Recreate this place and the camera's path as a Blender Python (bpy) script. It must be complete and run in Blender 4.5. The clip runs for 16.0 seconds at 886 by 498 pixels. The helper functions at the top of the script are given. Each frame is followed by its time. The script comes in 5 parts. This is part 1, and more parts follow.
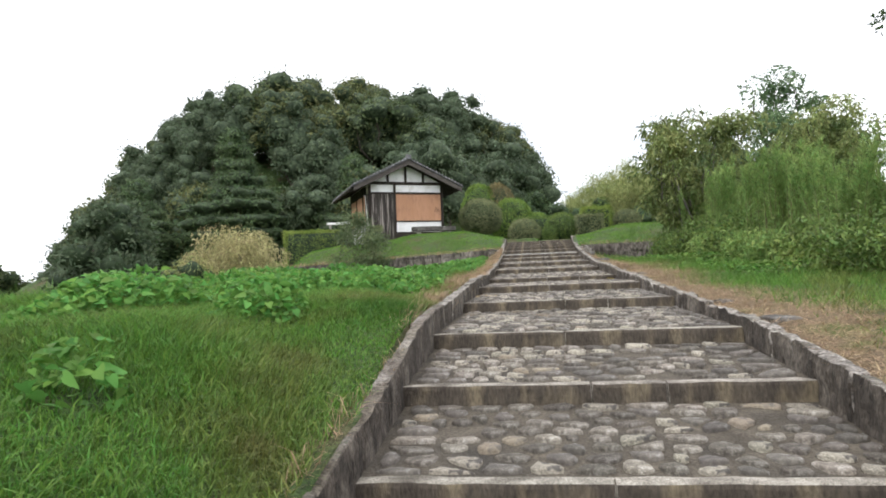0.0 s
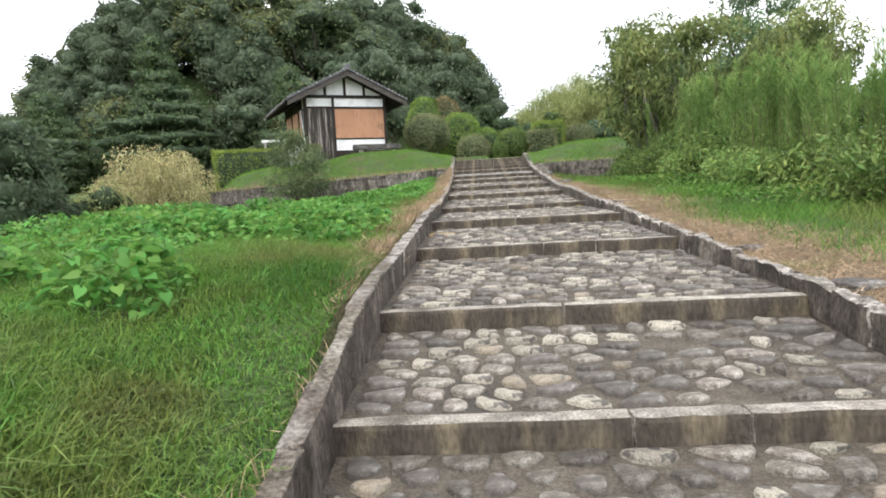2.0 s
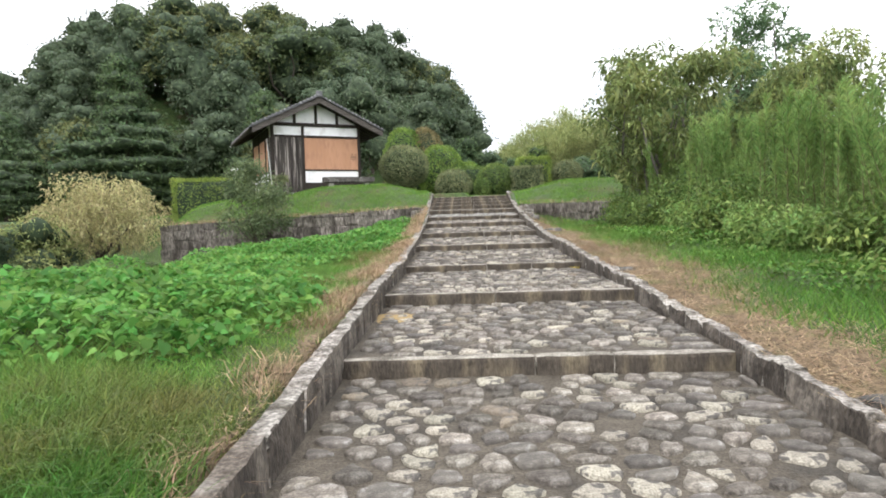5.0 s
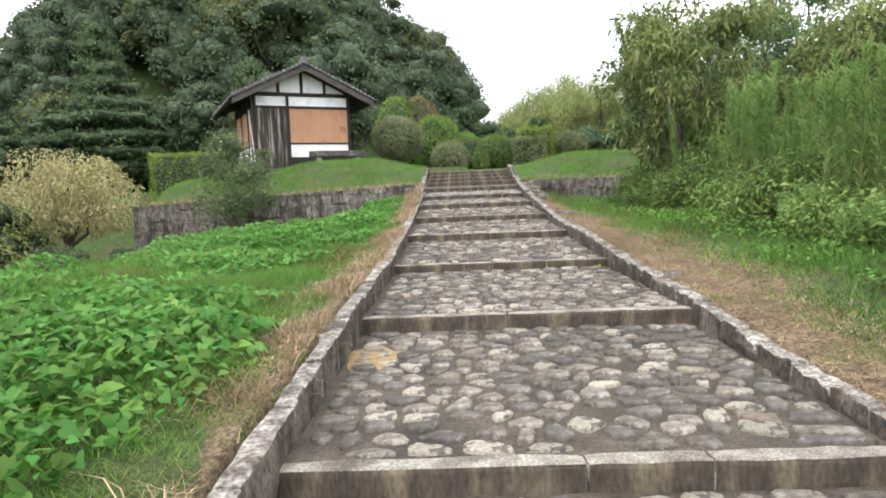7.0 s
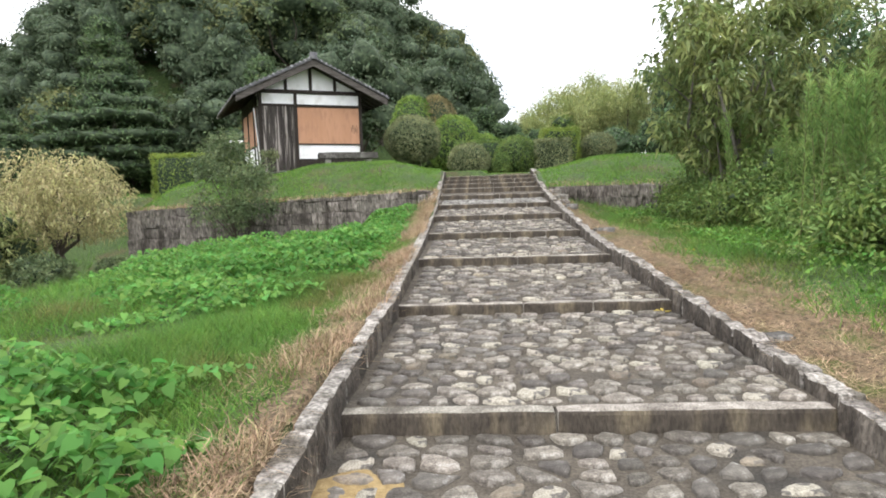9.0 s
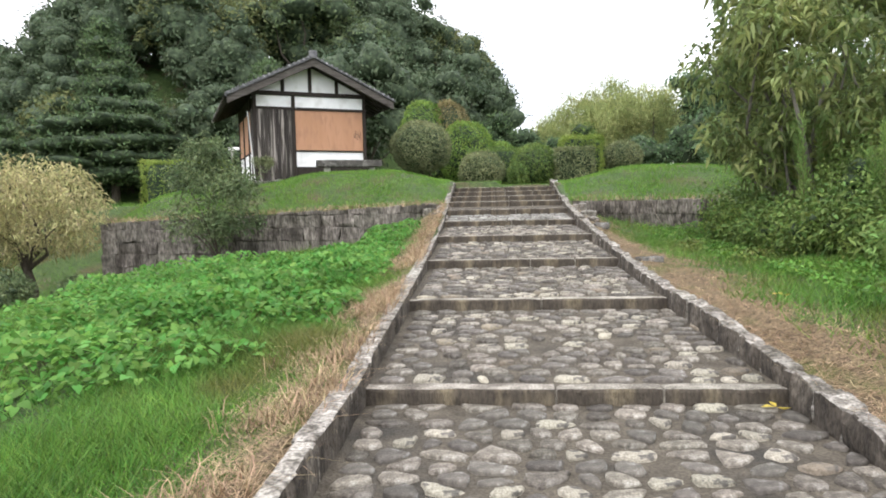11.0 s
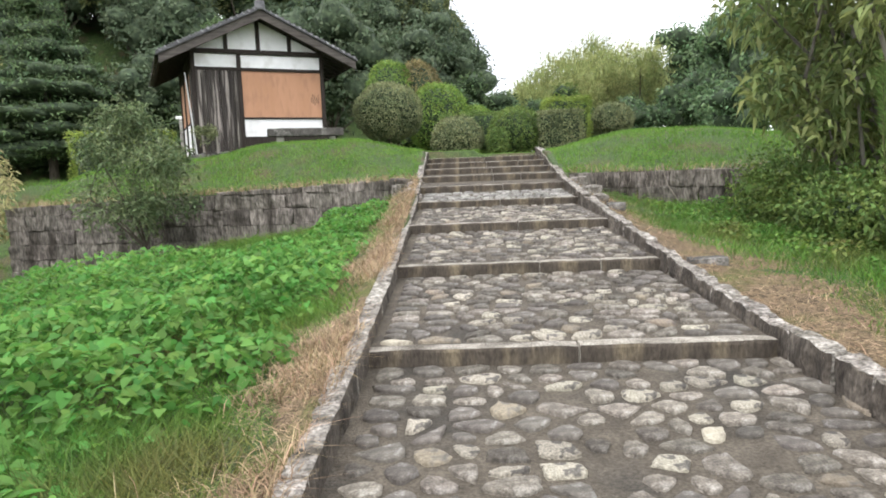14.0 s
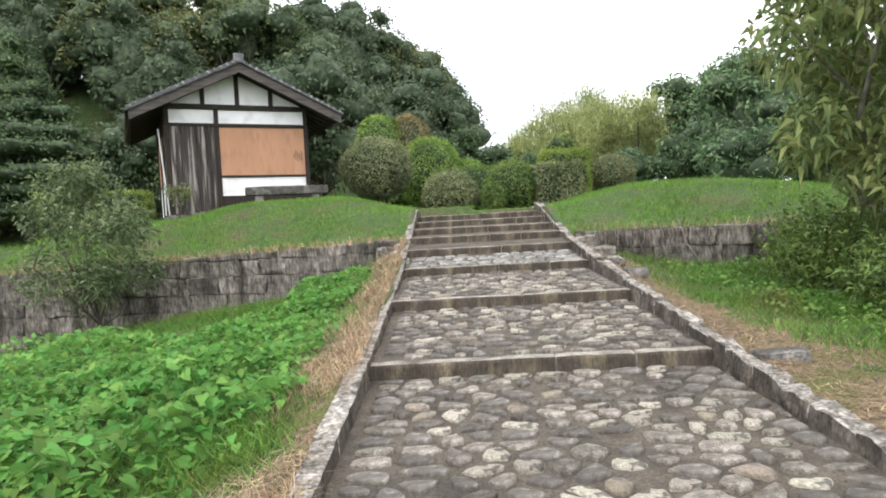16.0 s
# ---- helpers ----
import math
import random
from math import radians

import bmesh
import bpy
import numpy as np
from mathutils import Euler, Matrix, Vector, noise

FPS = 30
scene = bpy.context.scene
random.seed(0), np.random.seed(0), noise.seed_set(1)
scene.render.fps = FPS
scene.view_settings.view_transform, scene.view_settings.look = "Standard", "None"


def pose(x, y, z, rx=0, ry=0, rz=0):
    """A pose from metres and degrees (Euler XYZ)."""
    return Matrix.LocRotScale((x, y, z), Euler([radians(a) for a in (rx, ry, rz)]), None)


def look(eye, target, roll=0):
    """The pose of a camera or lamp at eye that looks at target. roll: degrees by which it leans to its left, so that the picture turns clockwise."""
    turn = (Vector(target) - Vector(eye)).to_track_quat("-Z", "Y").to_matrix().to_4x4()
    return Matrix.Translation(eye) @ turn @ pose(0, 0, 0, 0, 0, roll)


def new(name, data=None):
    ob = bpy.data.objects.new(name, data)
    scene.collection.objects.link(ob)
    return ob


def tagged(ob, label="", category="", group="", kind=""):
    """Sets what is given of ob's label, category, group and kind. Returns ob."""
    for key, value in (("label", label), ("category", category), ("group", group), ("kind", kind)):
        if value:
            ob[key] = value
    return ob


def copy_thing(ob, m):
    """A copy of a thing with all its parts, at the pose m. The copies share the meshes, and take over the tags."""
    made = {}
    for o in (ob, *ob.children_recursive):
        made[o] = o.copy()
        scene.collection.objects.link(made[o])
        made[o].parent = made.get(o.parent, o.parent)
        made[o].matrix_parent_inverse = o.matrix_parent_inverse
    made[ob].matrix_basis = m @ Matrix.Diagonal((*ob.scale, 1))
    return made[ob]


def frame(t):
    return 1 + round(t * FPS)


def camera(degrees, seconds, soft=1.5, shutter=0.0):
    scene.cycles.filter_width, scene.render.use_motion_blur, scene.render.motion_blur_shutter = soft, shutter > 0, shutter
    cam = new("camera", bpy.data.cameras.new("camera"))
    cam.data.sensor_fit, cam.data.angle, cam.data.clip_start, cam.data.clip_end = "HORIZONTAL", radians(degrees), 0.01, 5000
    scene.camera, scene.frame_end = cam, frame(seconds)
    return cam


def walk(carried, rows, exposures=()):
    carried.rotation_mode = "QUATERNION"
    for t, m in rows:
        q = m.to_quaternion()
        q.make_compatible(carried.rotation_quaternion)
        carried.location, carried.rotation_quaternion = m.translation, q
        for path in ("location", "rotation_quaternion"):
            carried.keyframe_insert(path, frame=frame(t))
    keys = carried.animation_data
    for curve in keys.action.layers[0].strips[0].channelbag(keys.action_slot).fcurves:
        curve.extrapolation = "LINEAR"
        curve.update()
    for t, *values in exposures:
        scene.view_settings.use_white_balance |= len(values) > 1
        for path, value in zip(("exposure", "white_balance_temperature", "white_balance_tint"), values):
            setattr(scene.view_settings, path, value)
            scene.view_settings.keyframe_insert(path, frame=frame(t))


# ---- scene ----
cam = camera(68.2, 16.0, 1.85)
PATH = [
    (0, (-0.262, 0.126, 0.87), (-0.537, 2.104, 0.976), -2.2),
    (0.5, (-0.384, 0.63, 0.935), (-0.488, 2.627, 0.997), -1.6),
    (1, (-0.382, 1.225, 1.054), (-0.494, 3.222, 1.056), -1.4),
    (1.5, (-0.529, 1.777, 1.07), (-0.688, 3.766, 0.937), -1.9),
    (2, (-0.583, 2.326, 1.191), (-0.703, 4.316, 1.033), -3.1),
    (2.5, (-0.489, 2.893, 1.371), (-0.63, 4.885, 1.255), -3.2),
    (3, (-0.459, 3.332, 1.378), (-0.744, 5.306, 1.229), -3.5),
    (3.5, (-0.378, 3.786, 1.456), (-0.328, 5.779, 1.307), -2.4),
    (4, (-0.29, 4.256, 1.544), (-0.272, 6.255, 1.49), -2.4),
    (4.2, (-0.305, 4.437, 1.543), (-0.328, 6.436, 1.494), -2.1),
    (6.5, (-0.473, 6.776, 1.963), (-0.55, 8.769, 1.813), -1.6),
    (7, (-0.424, 7.343, 1.958), (-0.48, 9.336, 1.797), -2.2),
    (7.5, (-0.479, 7.926, 2.005), (-0.526, 9.918, 1.837), -1.3),
    (8, (-0.557, 8.493, 2.165), (-0.61, 10.484, 1.987), 0.2),
    (8.5, (-0.499, 8.926, 2.213), (-0.564, 10.918, 2.038), -1.1),
    (10.8, (-0.455, 11.952, 2.312), (-0.668, 13.938, 2.213), -0.7),
    (11, (-0.44, 12.154, 2.355), (-0.588, 14.144, 2.224), -1.2),
    (11.5, (-0.39, 12.67, 2.397), (-0.558, 14.66, 2.281), -1.4),
    (12, (-0.38, 13.144, 2.381), (-0.53, 15.135, 2.284), -1.1),
    (12.5, (-0.438, 13.654, 2.396), (-0.464, 15.65, 2.276), -1.3),
    (13, (-0.458, 14.27, 2.378), (-0.452, 16.262, 2.201), -1.5),
    (13.5, (-0.634, 14.777, 2.423), (-0.703, 16.762, 2.19), -1.2),
    (14, (-0.696, 15.174, 2.549), (-0.76, 17.16, 2.317), -2.2),
    (14.5, (-0.594, 15.697, 2.583), (-0.691, 17.69, 2.451), -2.9),
    (15, (-0.607, 16.117, 2.573), (-0.747, 18.103, 2.39), -2.7),
    (15.5, (-0.663, 16.572, 2.631), (-0.796, 18.559, 2.456), -2.9),
    (16, (-0.644, 16.969, 2.684), (-0.688, 18.967, 2.615), -3.1),
]
walk(cam, [(t, look(eye, target, roll)) for t, eye, target, roll in PATH], [(0, 0.39, 6450, 13), (1.4, 0.50, 6450, 13), (2, 0.70, 6450, 13), (3, 0.78, 6450, 13), (4, 0.74, 6450, 13), (16, 0.75, 6450, 13)])

# ---- light ----
world = bpy.data.worlds.new("overcast_sky")
scene.world = world
world.use_nodes = True
wn, wl = world.node_tree.nodes, world.node_tree.links
sky = wn.new("ShaderNodeTexSky")
sky.sky_type, sky.sun_disc = "NISHITA", False
sky.sun_elevation, sky.sun_rotation = radians(65), radians(195)
sky.dust_density = 4.0
wc = wn.new("ShaderNodeTexCoord")
cloud_noise = wn.new("ShaderNodeTexNoise")
cloud_noise.inputs["Scale"].default_value = 2.2
cloud_noise.inputs["Detail"].default_value = 5
cloud_ramp = wn.new("ShaderNodeValToRGB")
cloud_ramp.color_ramp.elements[0].position, cloud_ramp.color_ramp.elements[1].position = 0.33, 0.47
cloud_ramp.color_ramp.elements[0].color = (0.42, 0.42, 0.42, 1)
cloud_ramp.color_ramp.elements[1].color = (1, 1, 1, 1)
cloud_mix = wn.new("ShaderNodeMix")
cloud_mix.data_type = "RGBA"
cloud_mix.inputs["B"].default_value = (9.6, 9.9, 10.3, 1)
wl.new(wc.outputs["Generated"], cloud_noise.inputs["Vector"])
wl.new(cloud_noise.outputs["Fac"], cloud_ramp.inputs["Fac"])
wl.new(cloud_ramp.outputs["Color"], cloud_mix.inputs["Factor"])
wl.new(sky.outputs["Color"], cloud_mix.inputs["A"])
wl.new(cloud_mix.outputs["Result"], wn["Background"].inputs["Color"])
wn["Background"].inputs["Strength"].default_value = 0.14

sun_data = bpy.data.lights.new("sun", "SUN")
sun_data.energy, sun_data.angle, sun_data.color = 1.2, radians(40), (1.0, 0.96, 0.9)
sun = new("sun", sun_data)
sun.matrix_world = look((-6, -18, 60), (0, 10, 0))

# ---- materials ----
def material(name, c1, c2, scale=6.0, rough=0.85, bump=0.3, fine=40.0, spread=0.0, islands=False, objects=False,
             leaf=0.0, c3=None, patch=0.8, spec=0.3, stretch=(1, 1, 1), metal=0.0, edge=(0.5, 0.66), grain=0.0):
    """Two-scale noise between c1 and c2, patches of c3, variation by island or object, optional leaf translucency."""
    m = bpy.data.materials.new(name)
    m.use_nodes = True
    n, l = m.node_tree.nodes, m.node_tree.links
    bs = n["Principled BSDF"]
    bs.inputs["Roughness"].default_value = rough
    bs.inputs["Specular IOR Level"].default_value = spec
    bs.inputs["Metallic"].default_value = metal
    co = n.new("ShaderNodeTexCoord")
    mp = n.new("ShaderNodeMapping")
    mp.inputs["Scale"].default_value = stretch
    l.new(co.outputs["Object"], mp.inputs["Vector"])
    n1 = n.new("ShaderNodeTexNoise")
    n1.inputs["Scale"].default_value, n1.inputs["Detail"].default_value = scale, 6
    l.new(mp.outputs["Vector"], n1.inputs["Vector"])
    r1 = n.new("ShaderNodeValToRGB")
    r1.color_ramp.elements[0].position, r1.color_ramp.elements[1].position = 0.33, 0.67
    r1.color_ramp.elements[0].color, r1.color_ramp.elements[1].color = (*c1, 1), (*c2, 1)
    l.new(n1.outputs["Fac"], r1.inputs["Fac"])
    col = r1.outputs["Color"]
    if c3:
        n3 = n.new("ShaderNodeTexNoise")
        n3.inputs["Scale"].default_value, n3.inputs["Detail"].default_value = patch, 8
        l.new(mp.outputs["Vector"], n3.inputs["Vector"])
        r3 = n.new("ShaderNodeValToRGB")
        r3.color_ramp.elements[0].position, r3.color_ramp.elements[1].position = edge
        l.new(n3.outputs["Fac"], r3.inputs["Fac"])
        mx = n.new("ShaderNodeMix")
        mx.data_type = "RGBA"
        mx.inputs["B"].default_value = (*c3, 1)
        l.new(r3.outputs["Color"], mx.inputs["Factor"])
        l.new(col, mx.inputs["A"])
        col = mx.outputs["Result"]
    if islands or objects:
        if islands:
            rnd = n.new("ShaderNodeNewGeometry").outputs["Random Per Island"]
        else:
            rnd = n.new("ShaderNodeObjectInfo").outputs["Random"]
        mr = n.new("ShaderNodeMapRange")
        mr.inputs["To Min"].default_value, mr.inputs["To Max"].default_value = 1 - spread, 1 + spread
        l.new(rnd, mr.inputs["Value"])
        hv = n.new("ShaderNodeHueSaturation")
        l.new(mr.outputs["Result"], hv.inputs["Value"])
        mh = n.new("ShaderNodeMapRange")
        mh.inputs["To Min"].default_value, mh.inputs["To Max"].default_value = (0.475, 0.525) if islands else (0.49, 0.51)
        fr = n.new("ShaderNodeMath")
        fr.operation = "FRACT"
        mu = n.new("ShaderNodeMath")
        mu.operation = "MULTIPLY"
        mu.inputs[1].default_value = 7.31
        l.new(rnd, mu.inputs[0])
        l.new(mu.outputs[0], fr.inputs[0])
        l.new(fr.outputs[0], mh.inputs["Value"])
        l.new(mh.outputs["Result"], hv.inputs["Hue"])
        l.new(col, hv.inputs["Color"])
        col = hv.outputs["Color"]
    if grain:
        ng = n.new("ShaderNodeTexNoise")
        ng.inputs["Scale"].default_value, ng.inputs["Detail"].default_value = fine * 0.8, 3
        l.new(mp.outputs["Vector"], ng.inputs["Vector"])
        mg = n.new("ShaderNodeMapRange")
        mg.inputs["From Min"].default_value, mg.inputs["From Max"].default_value = 0.36, 0.64
        mg.inputs["To Min"].default_value, mg.inputs["To Max"].default_value = 1 - grain, 1 + grain
        l.new(ng.outputs["Fac"], mg.inputs["Value"])
        hg = n.new("ShaderNodeHueSaturation")
        l.new(mg.outputs["Result"], hg.inputs["Value"])
        l.new(col, hg.inputs["Color"])
        col = hg.outputs["Color"]
    l.new(col, bs.inputs["Base Color"])
    if bump:
        n2 = n.new("ShaderNodeTexNoise")
        n2.inputs["Scale"].default_value, n2.inputs["Detail"].default_value = fine, 5
        l.new(mp.outputs["Vector"], n2.inputs["Vector"])
        bp = n.new("ShaderNodeBump")
        bp.inputs["Strength"].default_value, bp.inputs["Distance"].default_value = bump, 0.035
        l.new(n2.outputs["Fac"], bp.inputs["Height"])
        l.new(bp.outputs["Normal"], bs.inputs["Normal"])
    if leaf:
        tr = n.new("ShaderNodeBsdfTranslucent")
        l.new(col, tr.inputs["Color"])
        ms = n.new("ShaderNodeMixShader")
        ms.inputs["Fac"].default_value = leaf
        l.new(bs.outputs[0], ms.inputs[1])
        l.new(tr.outputs[0], ms.inputs[2])
        l.new(ms.outputs[0], n["Material Output"].inputs["Surface"])
    return m


M = {}
M["soil"] = material("soil_and_turf", (0.034, 0.062, 0.016), (0.066, 0.105, 0.028), 5.0, c3=(0.085, 0.072, 0.036), patch=0.9, bump=0.9, fine=40, grain=0.45)
M["grass"] = material("grass_blade", (0.078, 0.180, 0.028), (0.145, 0.285, 0.050), 0.6, 0.6, 0, islands=True, spread=0.5, leaf=0.35, c3=(0.16, 0.17, 0.05), patch=0.7)
M["mown"] = material("mown_grass", (0.115, 0.239, 0.035), (0.168, 0.310, 0.052), 0.8, 0.6, 0, islands=True, spread=0.35, leaf=0.3)
M["straw"] = material("dry_straw", (0.235, 0.162, 0.096), (0.48, 0.36, 0.225), 3.0, 0.8, 0, islands=True, spread=0.5, leaf=0.15)
M["weed"] = material("broad_weed_leaf", (0.088, 0.215, 0.042), (0.175, 0.365, 0.085), 1.0, 0.6, 0, islands=True, spread=0.35, leaf=0.5, spec=0.2)
M["goldenrod"] = material("tall_weed_leaf", (0.165, 0.275, 0.075), (0.32, 0.44, 0.145), 0.8, 0.6, 0, islands=True, spread=0.4, leaf=0.45)
M["tree_leaf"] = material("tree_leaf", (0.112, 0.165, 0.058), (0.300, 0.345, 0.125), 0.9, 0.5, 0, islands=True, spread=0.5, leaf=0.42)
M["yellow_leaf"] = material("yellowing_leaf", (0.36, 0.34, 0.16), (0.58, 0.53, 0.28), 1.2, 0.6, 0, islands=True, spread=0.4, leaf=0.3)
M["dark_leaf"] = material("dark_leaf", (0.085, 0.150, 0.072), (0.180, 0.270, 0.120), 0.7, 0.6, 0, islands=True, spread=0.5, leaf=0.2)
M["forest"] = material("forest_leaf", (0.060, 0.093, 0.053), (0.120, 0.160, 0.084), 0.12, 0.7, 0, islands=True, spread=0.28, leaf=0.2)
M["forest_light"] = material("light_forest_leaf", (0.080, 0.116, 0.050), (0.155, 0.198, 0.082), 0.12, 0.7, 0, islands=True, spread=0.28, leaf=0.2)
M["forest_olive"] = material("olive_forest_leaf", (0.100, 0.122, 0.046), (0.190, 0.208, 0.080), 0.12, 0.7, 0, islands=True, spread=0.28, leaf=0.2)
# forest crowns: shade between the leaves given as a dark body colour
M["forest_core"] = material("forest_inner_shade", (0.032, 0.050, 0.030), (0.082, 0.112, 0.060), 2.6, 0.9, 1.0, 5, grain=0.35)
M["conifer"] = material("conifer_needle", (0.058, 0.102, 0.046), (0.128, 0.190, 0.076), 0.5, 0.7, 0, islands=True, spread=0.45, leaf=0.15)
M["hedge"] = material("clipped_leaf", (0.092, 0.156, 0.040), (0.184, 0.258, 0.064), 1.2, 0.6, 0, islands=True, spread=0.5, leaf=0.25)
M["hedge_grey"] = material("grey_clipped_leaf", (0.145, 0.176, 0.083), (0.269, 0.289, 0.145), 1.2, 0.7, 0, islands=True, spread=0.5, leaf=0.2)
M["hedge_bright"] = material("bright_clipped_leaf", (0.125, 0.215, 0.040), (0.225, 0.335, 0.070), 1.0, 0.6, 0, islands=True, spread=0.4, leaf=0.3)
M["hedge_red"] = material("reddish_clipped_leaf", (0.170, 0.150, 0.070), (0.250, 0.210, 0.090), 1.0, 0.6, 0, islands=True, spread=0.4, leaf=0.25)
M["hedge_yellow"] = material("yellow_green_clipped_leaf", (0.17, 0.25, 0.045), (0.30, 0.38, 0.085), 1.0, 0.6, 0, islands=True, spread=0.35, leaf=0.3)
M["shrub"] = material("dull_shrub_leaf", (0.088, 0.128, 0.058), (0.190, 0.240, 0.110), 1.2, 0.55, 0, islands=True, spread=0.5, leaf=0.25)
M["bamboo"] = material("pale_green_leaf", (0.220, 0.270, 0.095), (0.420, 0.450, 0.190), 0.6, 0.6, 0, islands=True, spread=0.45, leaf=0.35)
# dark colour standing for the shade deep inside a crown
M["core"] = material("inner_foliage_shade", (0.022, 0.038, 0.020), (0.050, 0.075, 0.036), 2.0, 0.9, 0.6, 9)
M["bark"] = material("bark", (0.05, 0.04, 0.03), (0.12, 0.10, 0.08), 8, 0.9, 0.8, 30, stretch=(1, 1, 0.25))
M["pale_bark"] = material("pale_grey_bark", (0.10, 0.09, 0.075), (0.24, 0.22, 0.19), 8, 0.9, 0.6, 30, stretch=(1, 1, 0.25))
M["stem"] = material("green_stem", (0.10, 0.11, 0.04), (0.18, 0.17, 0.08), 5, 0.8, 0)
M["mortar"] = material("earthy_mortar", (0.080, 0.068, 0.052), (0.142, 0.122, 0.094), 5, 0.95, 0.9, 60, c3=(0.055, 0.05, 0.042), patch=1.3, grain=0.25)
M["cobble"] = material("river_cobble", (0.120, 0.106, 0.088), (0.240, 0.215, 0.176), 20, 0.85, 0.7, 90, objects=True, spread=0.5, c3=(0.32, 0.30, 0.265), patch=9, edge=(0.52, 0.72), grain=0.25)
M["cobble_pale"] = material("pale_cobble", (0.309, 0.285, 0.228), (0.484, 0.445, 0.356), 18, 0.85, 0.8, 90, objects=True, spread=0.25, c3=(0.13, 0.12, 0.105), patch=18, edge=(0.54, 0.6), grain=0.25)
M["cobble_dark"] = material("dark_cobble", (0.086, 0.077, 0.066), (0.160, 0.144, 0.122), 14, 0.7, 0.5, 90, objects=True, spread=0.3, c3=(0.26, 0.25, 0.23), patch=18, edge=(0.6, 0.72), grain=0.15)
M["cobble_tan"] = material("tan_cobble", (0.190, 0.160, 0.118), (0.310, 0.265, 0.200), 16, 0.85, 0.6, 90, objects=True, spread=0.3, c3=(0.13, 0.118, 0.10), patch=18, edge=(0.5, 0.66), grain=0.2)
M["cobble_cream"] = material("cream_cobble", (0.40, 0.365, 0.28), (0.54, 0.50, 0.40), 14, 0.85, 0.6, 90, c3=(0.30, 0.27, 0.21), patch=12, grain=0.15)
M["cobble_ochre"] = material("ochre_cobble", (0.30, 0.215, 0.11), (0.42, 0.31, 0.17), 14, 0.85, 0.6, 90, c3=(0.22, 0.17, 0.10), patch=12, grain=0.15)
M["cobble_joined"] = material("cobble_far", (0.15, 0.145, 0.13), (0.32, 0.31, 0.28), 9, 0.8, 0.5, 70, islands=True, spread=0.4, grain=0.3)
M["nosing"] = material("step_edge_stone", (0.209, 0.189, 0.157), (0.418, 0.386, 0.331), 7, 0.9, 0.7, 80, c3=(0.12, 0.105, 0.085), patch=2.2, objects=True, spread=0.12, grain=0.35)
M["riser"] = material("stained_shaded_riser_stone", (0.052, 0.043, 0.034), (0.094, 0.079, 0.061), 4, 0.9, 0.6, 50, c3=(0.20, 0.165, 0.11), patch=3.0, stretch=(1, 1, 0.35), grain=0.22)
M["kerb"] = material("kerb_stone", (0.155, 0.140, 0.118), (0.410, 0.382, 0.340), 10, 0.95, 1.0, 45, c3=(0.09, 0.078, 0.06), patch=4.0, objects=True, spread=0.15, grain=0.45)
M["kerb_earthy"] = material("earth_stained_kerb", (0.075, 0.062, 0.048), (0.175, 0.152, 0.122), 9, 0.95, 1.0, 45, c3=(0.25, 0.23, 0.2), patch=3.0, objects=True, spread=0.2, grain=0.35)
M["kerb_side"] = material("dark_kerb_face", (0.044, 0.037, 0.03), (0.10, 0.084, 0.067), 6, 0.95, 0.8, 40, c3=(0.15, 0.13, 0.106), patch=3.0, grain=0.35, stretch=(1, 1, 0.55))
M["wall"] = material("weathered_wall_stone", (0.095, 0.083, 0.071), (0.25, 0.225, 0.197), 9, 0.95, 0.8, 30, c3=(0.06, 0.052, 0.043), patch=2.4, objects=True, spread=0.28, stretch=(1, 1, 0.26), grain=0.4)
M["wall_core"] = material("wall_joint", (0.075, 0.063, 0.052), (0.13, 0.112, 0.095), 4, 0.95, 0.5)
M["slab"] = material("grey_slab", (0.20, 0.19, 0.17), (0.36, 0.34, 0.31), 5, 0.9, 0.6, 40, c3=(0.12, 0.115, 0.10), patch=2, grain=0.3)
M["slab_dark"] = material("dark_slab", (0.06, 0.056, 0.05), (0.12, 0.112, 0.10), 5, 0.9, 0.6, 40, c3=(0.25, 0.24, 0.22), patch=3, grain=0.4)
M["plaster"] = material("white_plaster", (0.84, 0.84, 0.83), (0.9, 0.9, 0.89), 3, 0.9, 0.1, 60, c3=(0.66, 0.65, 0.62), patch=1.2)
M["orange"] = material("tan_wall_panel", (0.44, 0.235, 0.135), (0.50, 0.275, 0.165), 1.2, 0.75, 0.06, 50, c3=(0.40, 0.215, 0.13), patch=2.5, stretch=(2, 2, 0.6))
M["timber"] = material("dark_timber", (0.022, 0.017, 0.014), (0.05, 0.04, 0.033), 7, 0.85, 0.6, 30, stretch=(4, 4, 0.5))
M["board"] = material("weathered_board", (0.04, 0.034, 0.03), (0.085, 0.074, 0.066), 6, 0.9, 0.6, 40, c3=(0.30, 0.27, 0.24), patch=1.8, objects=True, spread=0.4, stretch=(7, 7, 0.3), edge=(0.55, 0.62))
M["tile"] = material("grey_roof_tile", (0.085, 0.085, 0.09), (0.17, 0.17, 0.175), 6, 0.6, 0.4, 40, objects=True, spread=0.2)
M["tile_pale"] = material("weathered_tile_edge", (0.15, 0.15, 0.155), (0.30, 0.30, 0.30), 9, 0.7, 0.4, 40, objects=True, spread=0.3, c3=(0.09, 0.09, 0.09), patch=5)
M["barge"] = material("grey_weathered_bargeboard", (0.07, 0.061, 0.054), (0.135, 0.12, 0.106), 5, 0.85, 0.5, 30, c3=(0.045, 0.038, 0.033), patch=2.5, stretch=(0.6, 4, 4))
M["fallen"] = material("fallen_yellow_leaf", (0.5, 0.38, 0.06), (0.62, 0.5, 0.1), 20, 0.7, 0, leaf=0.2)
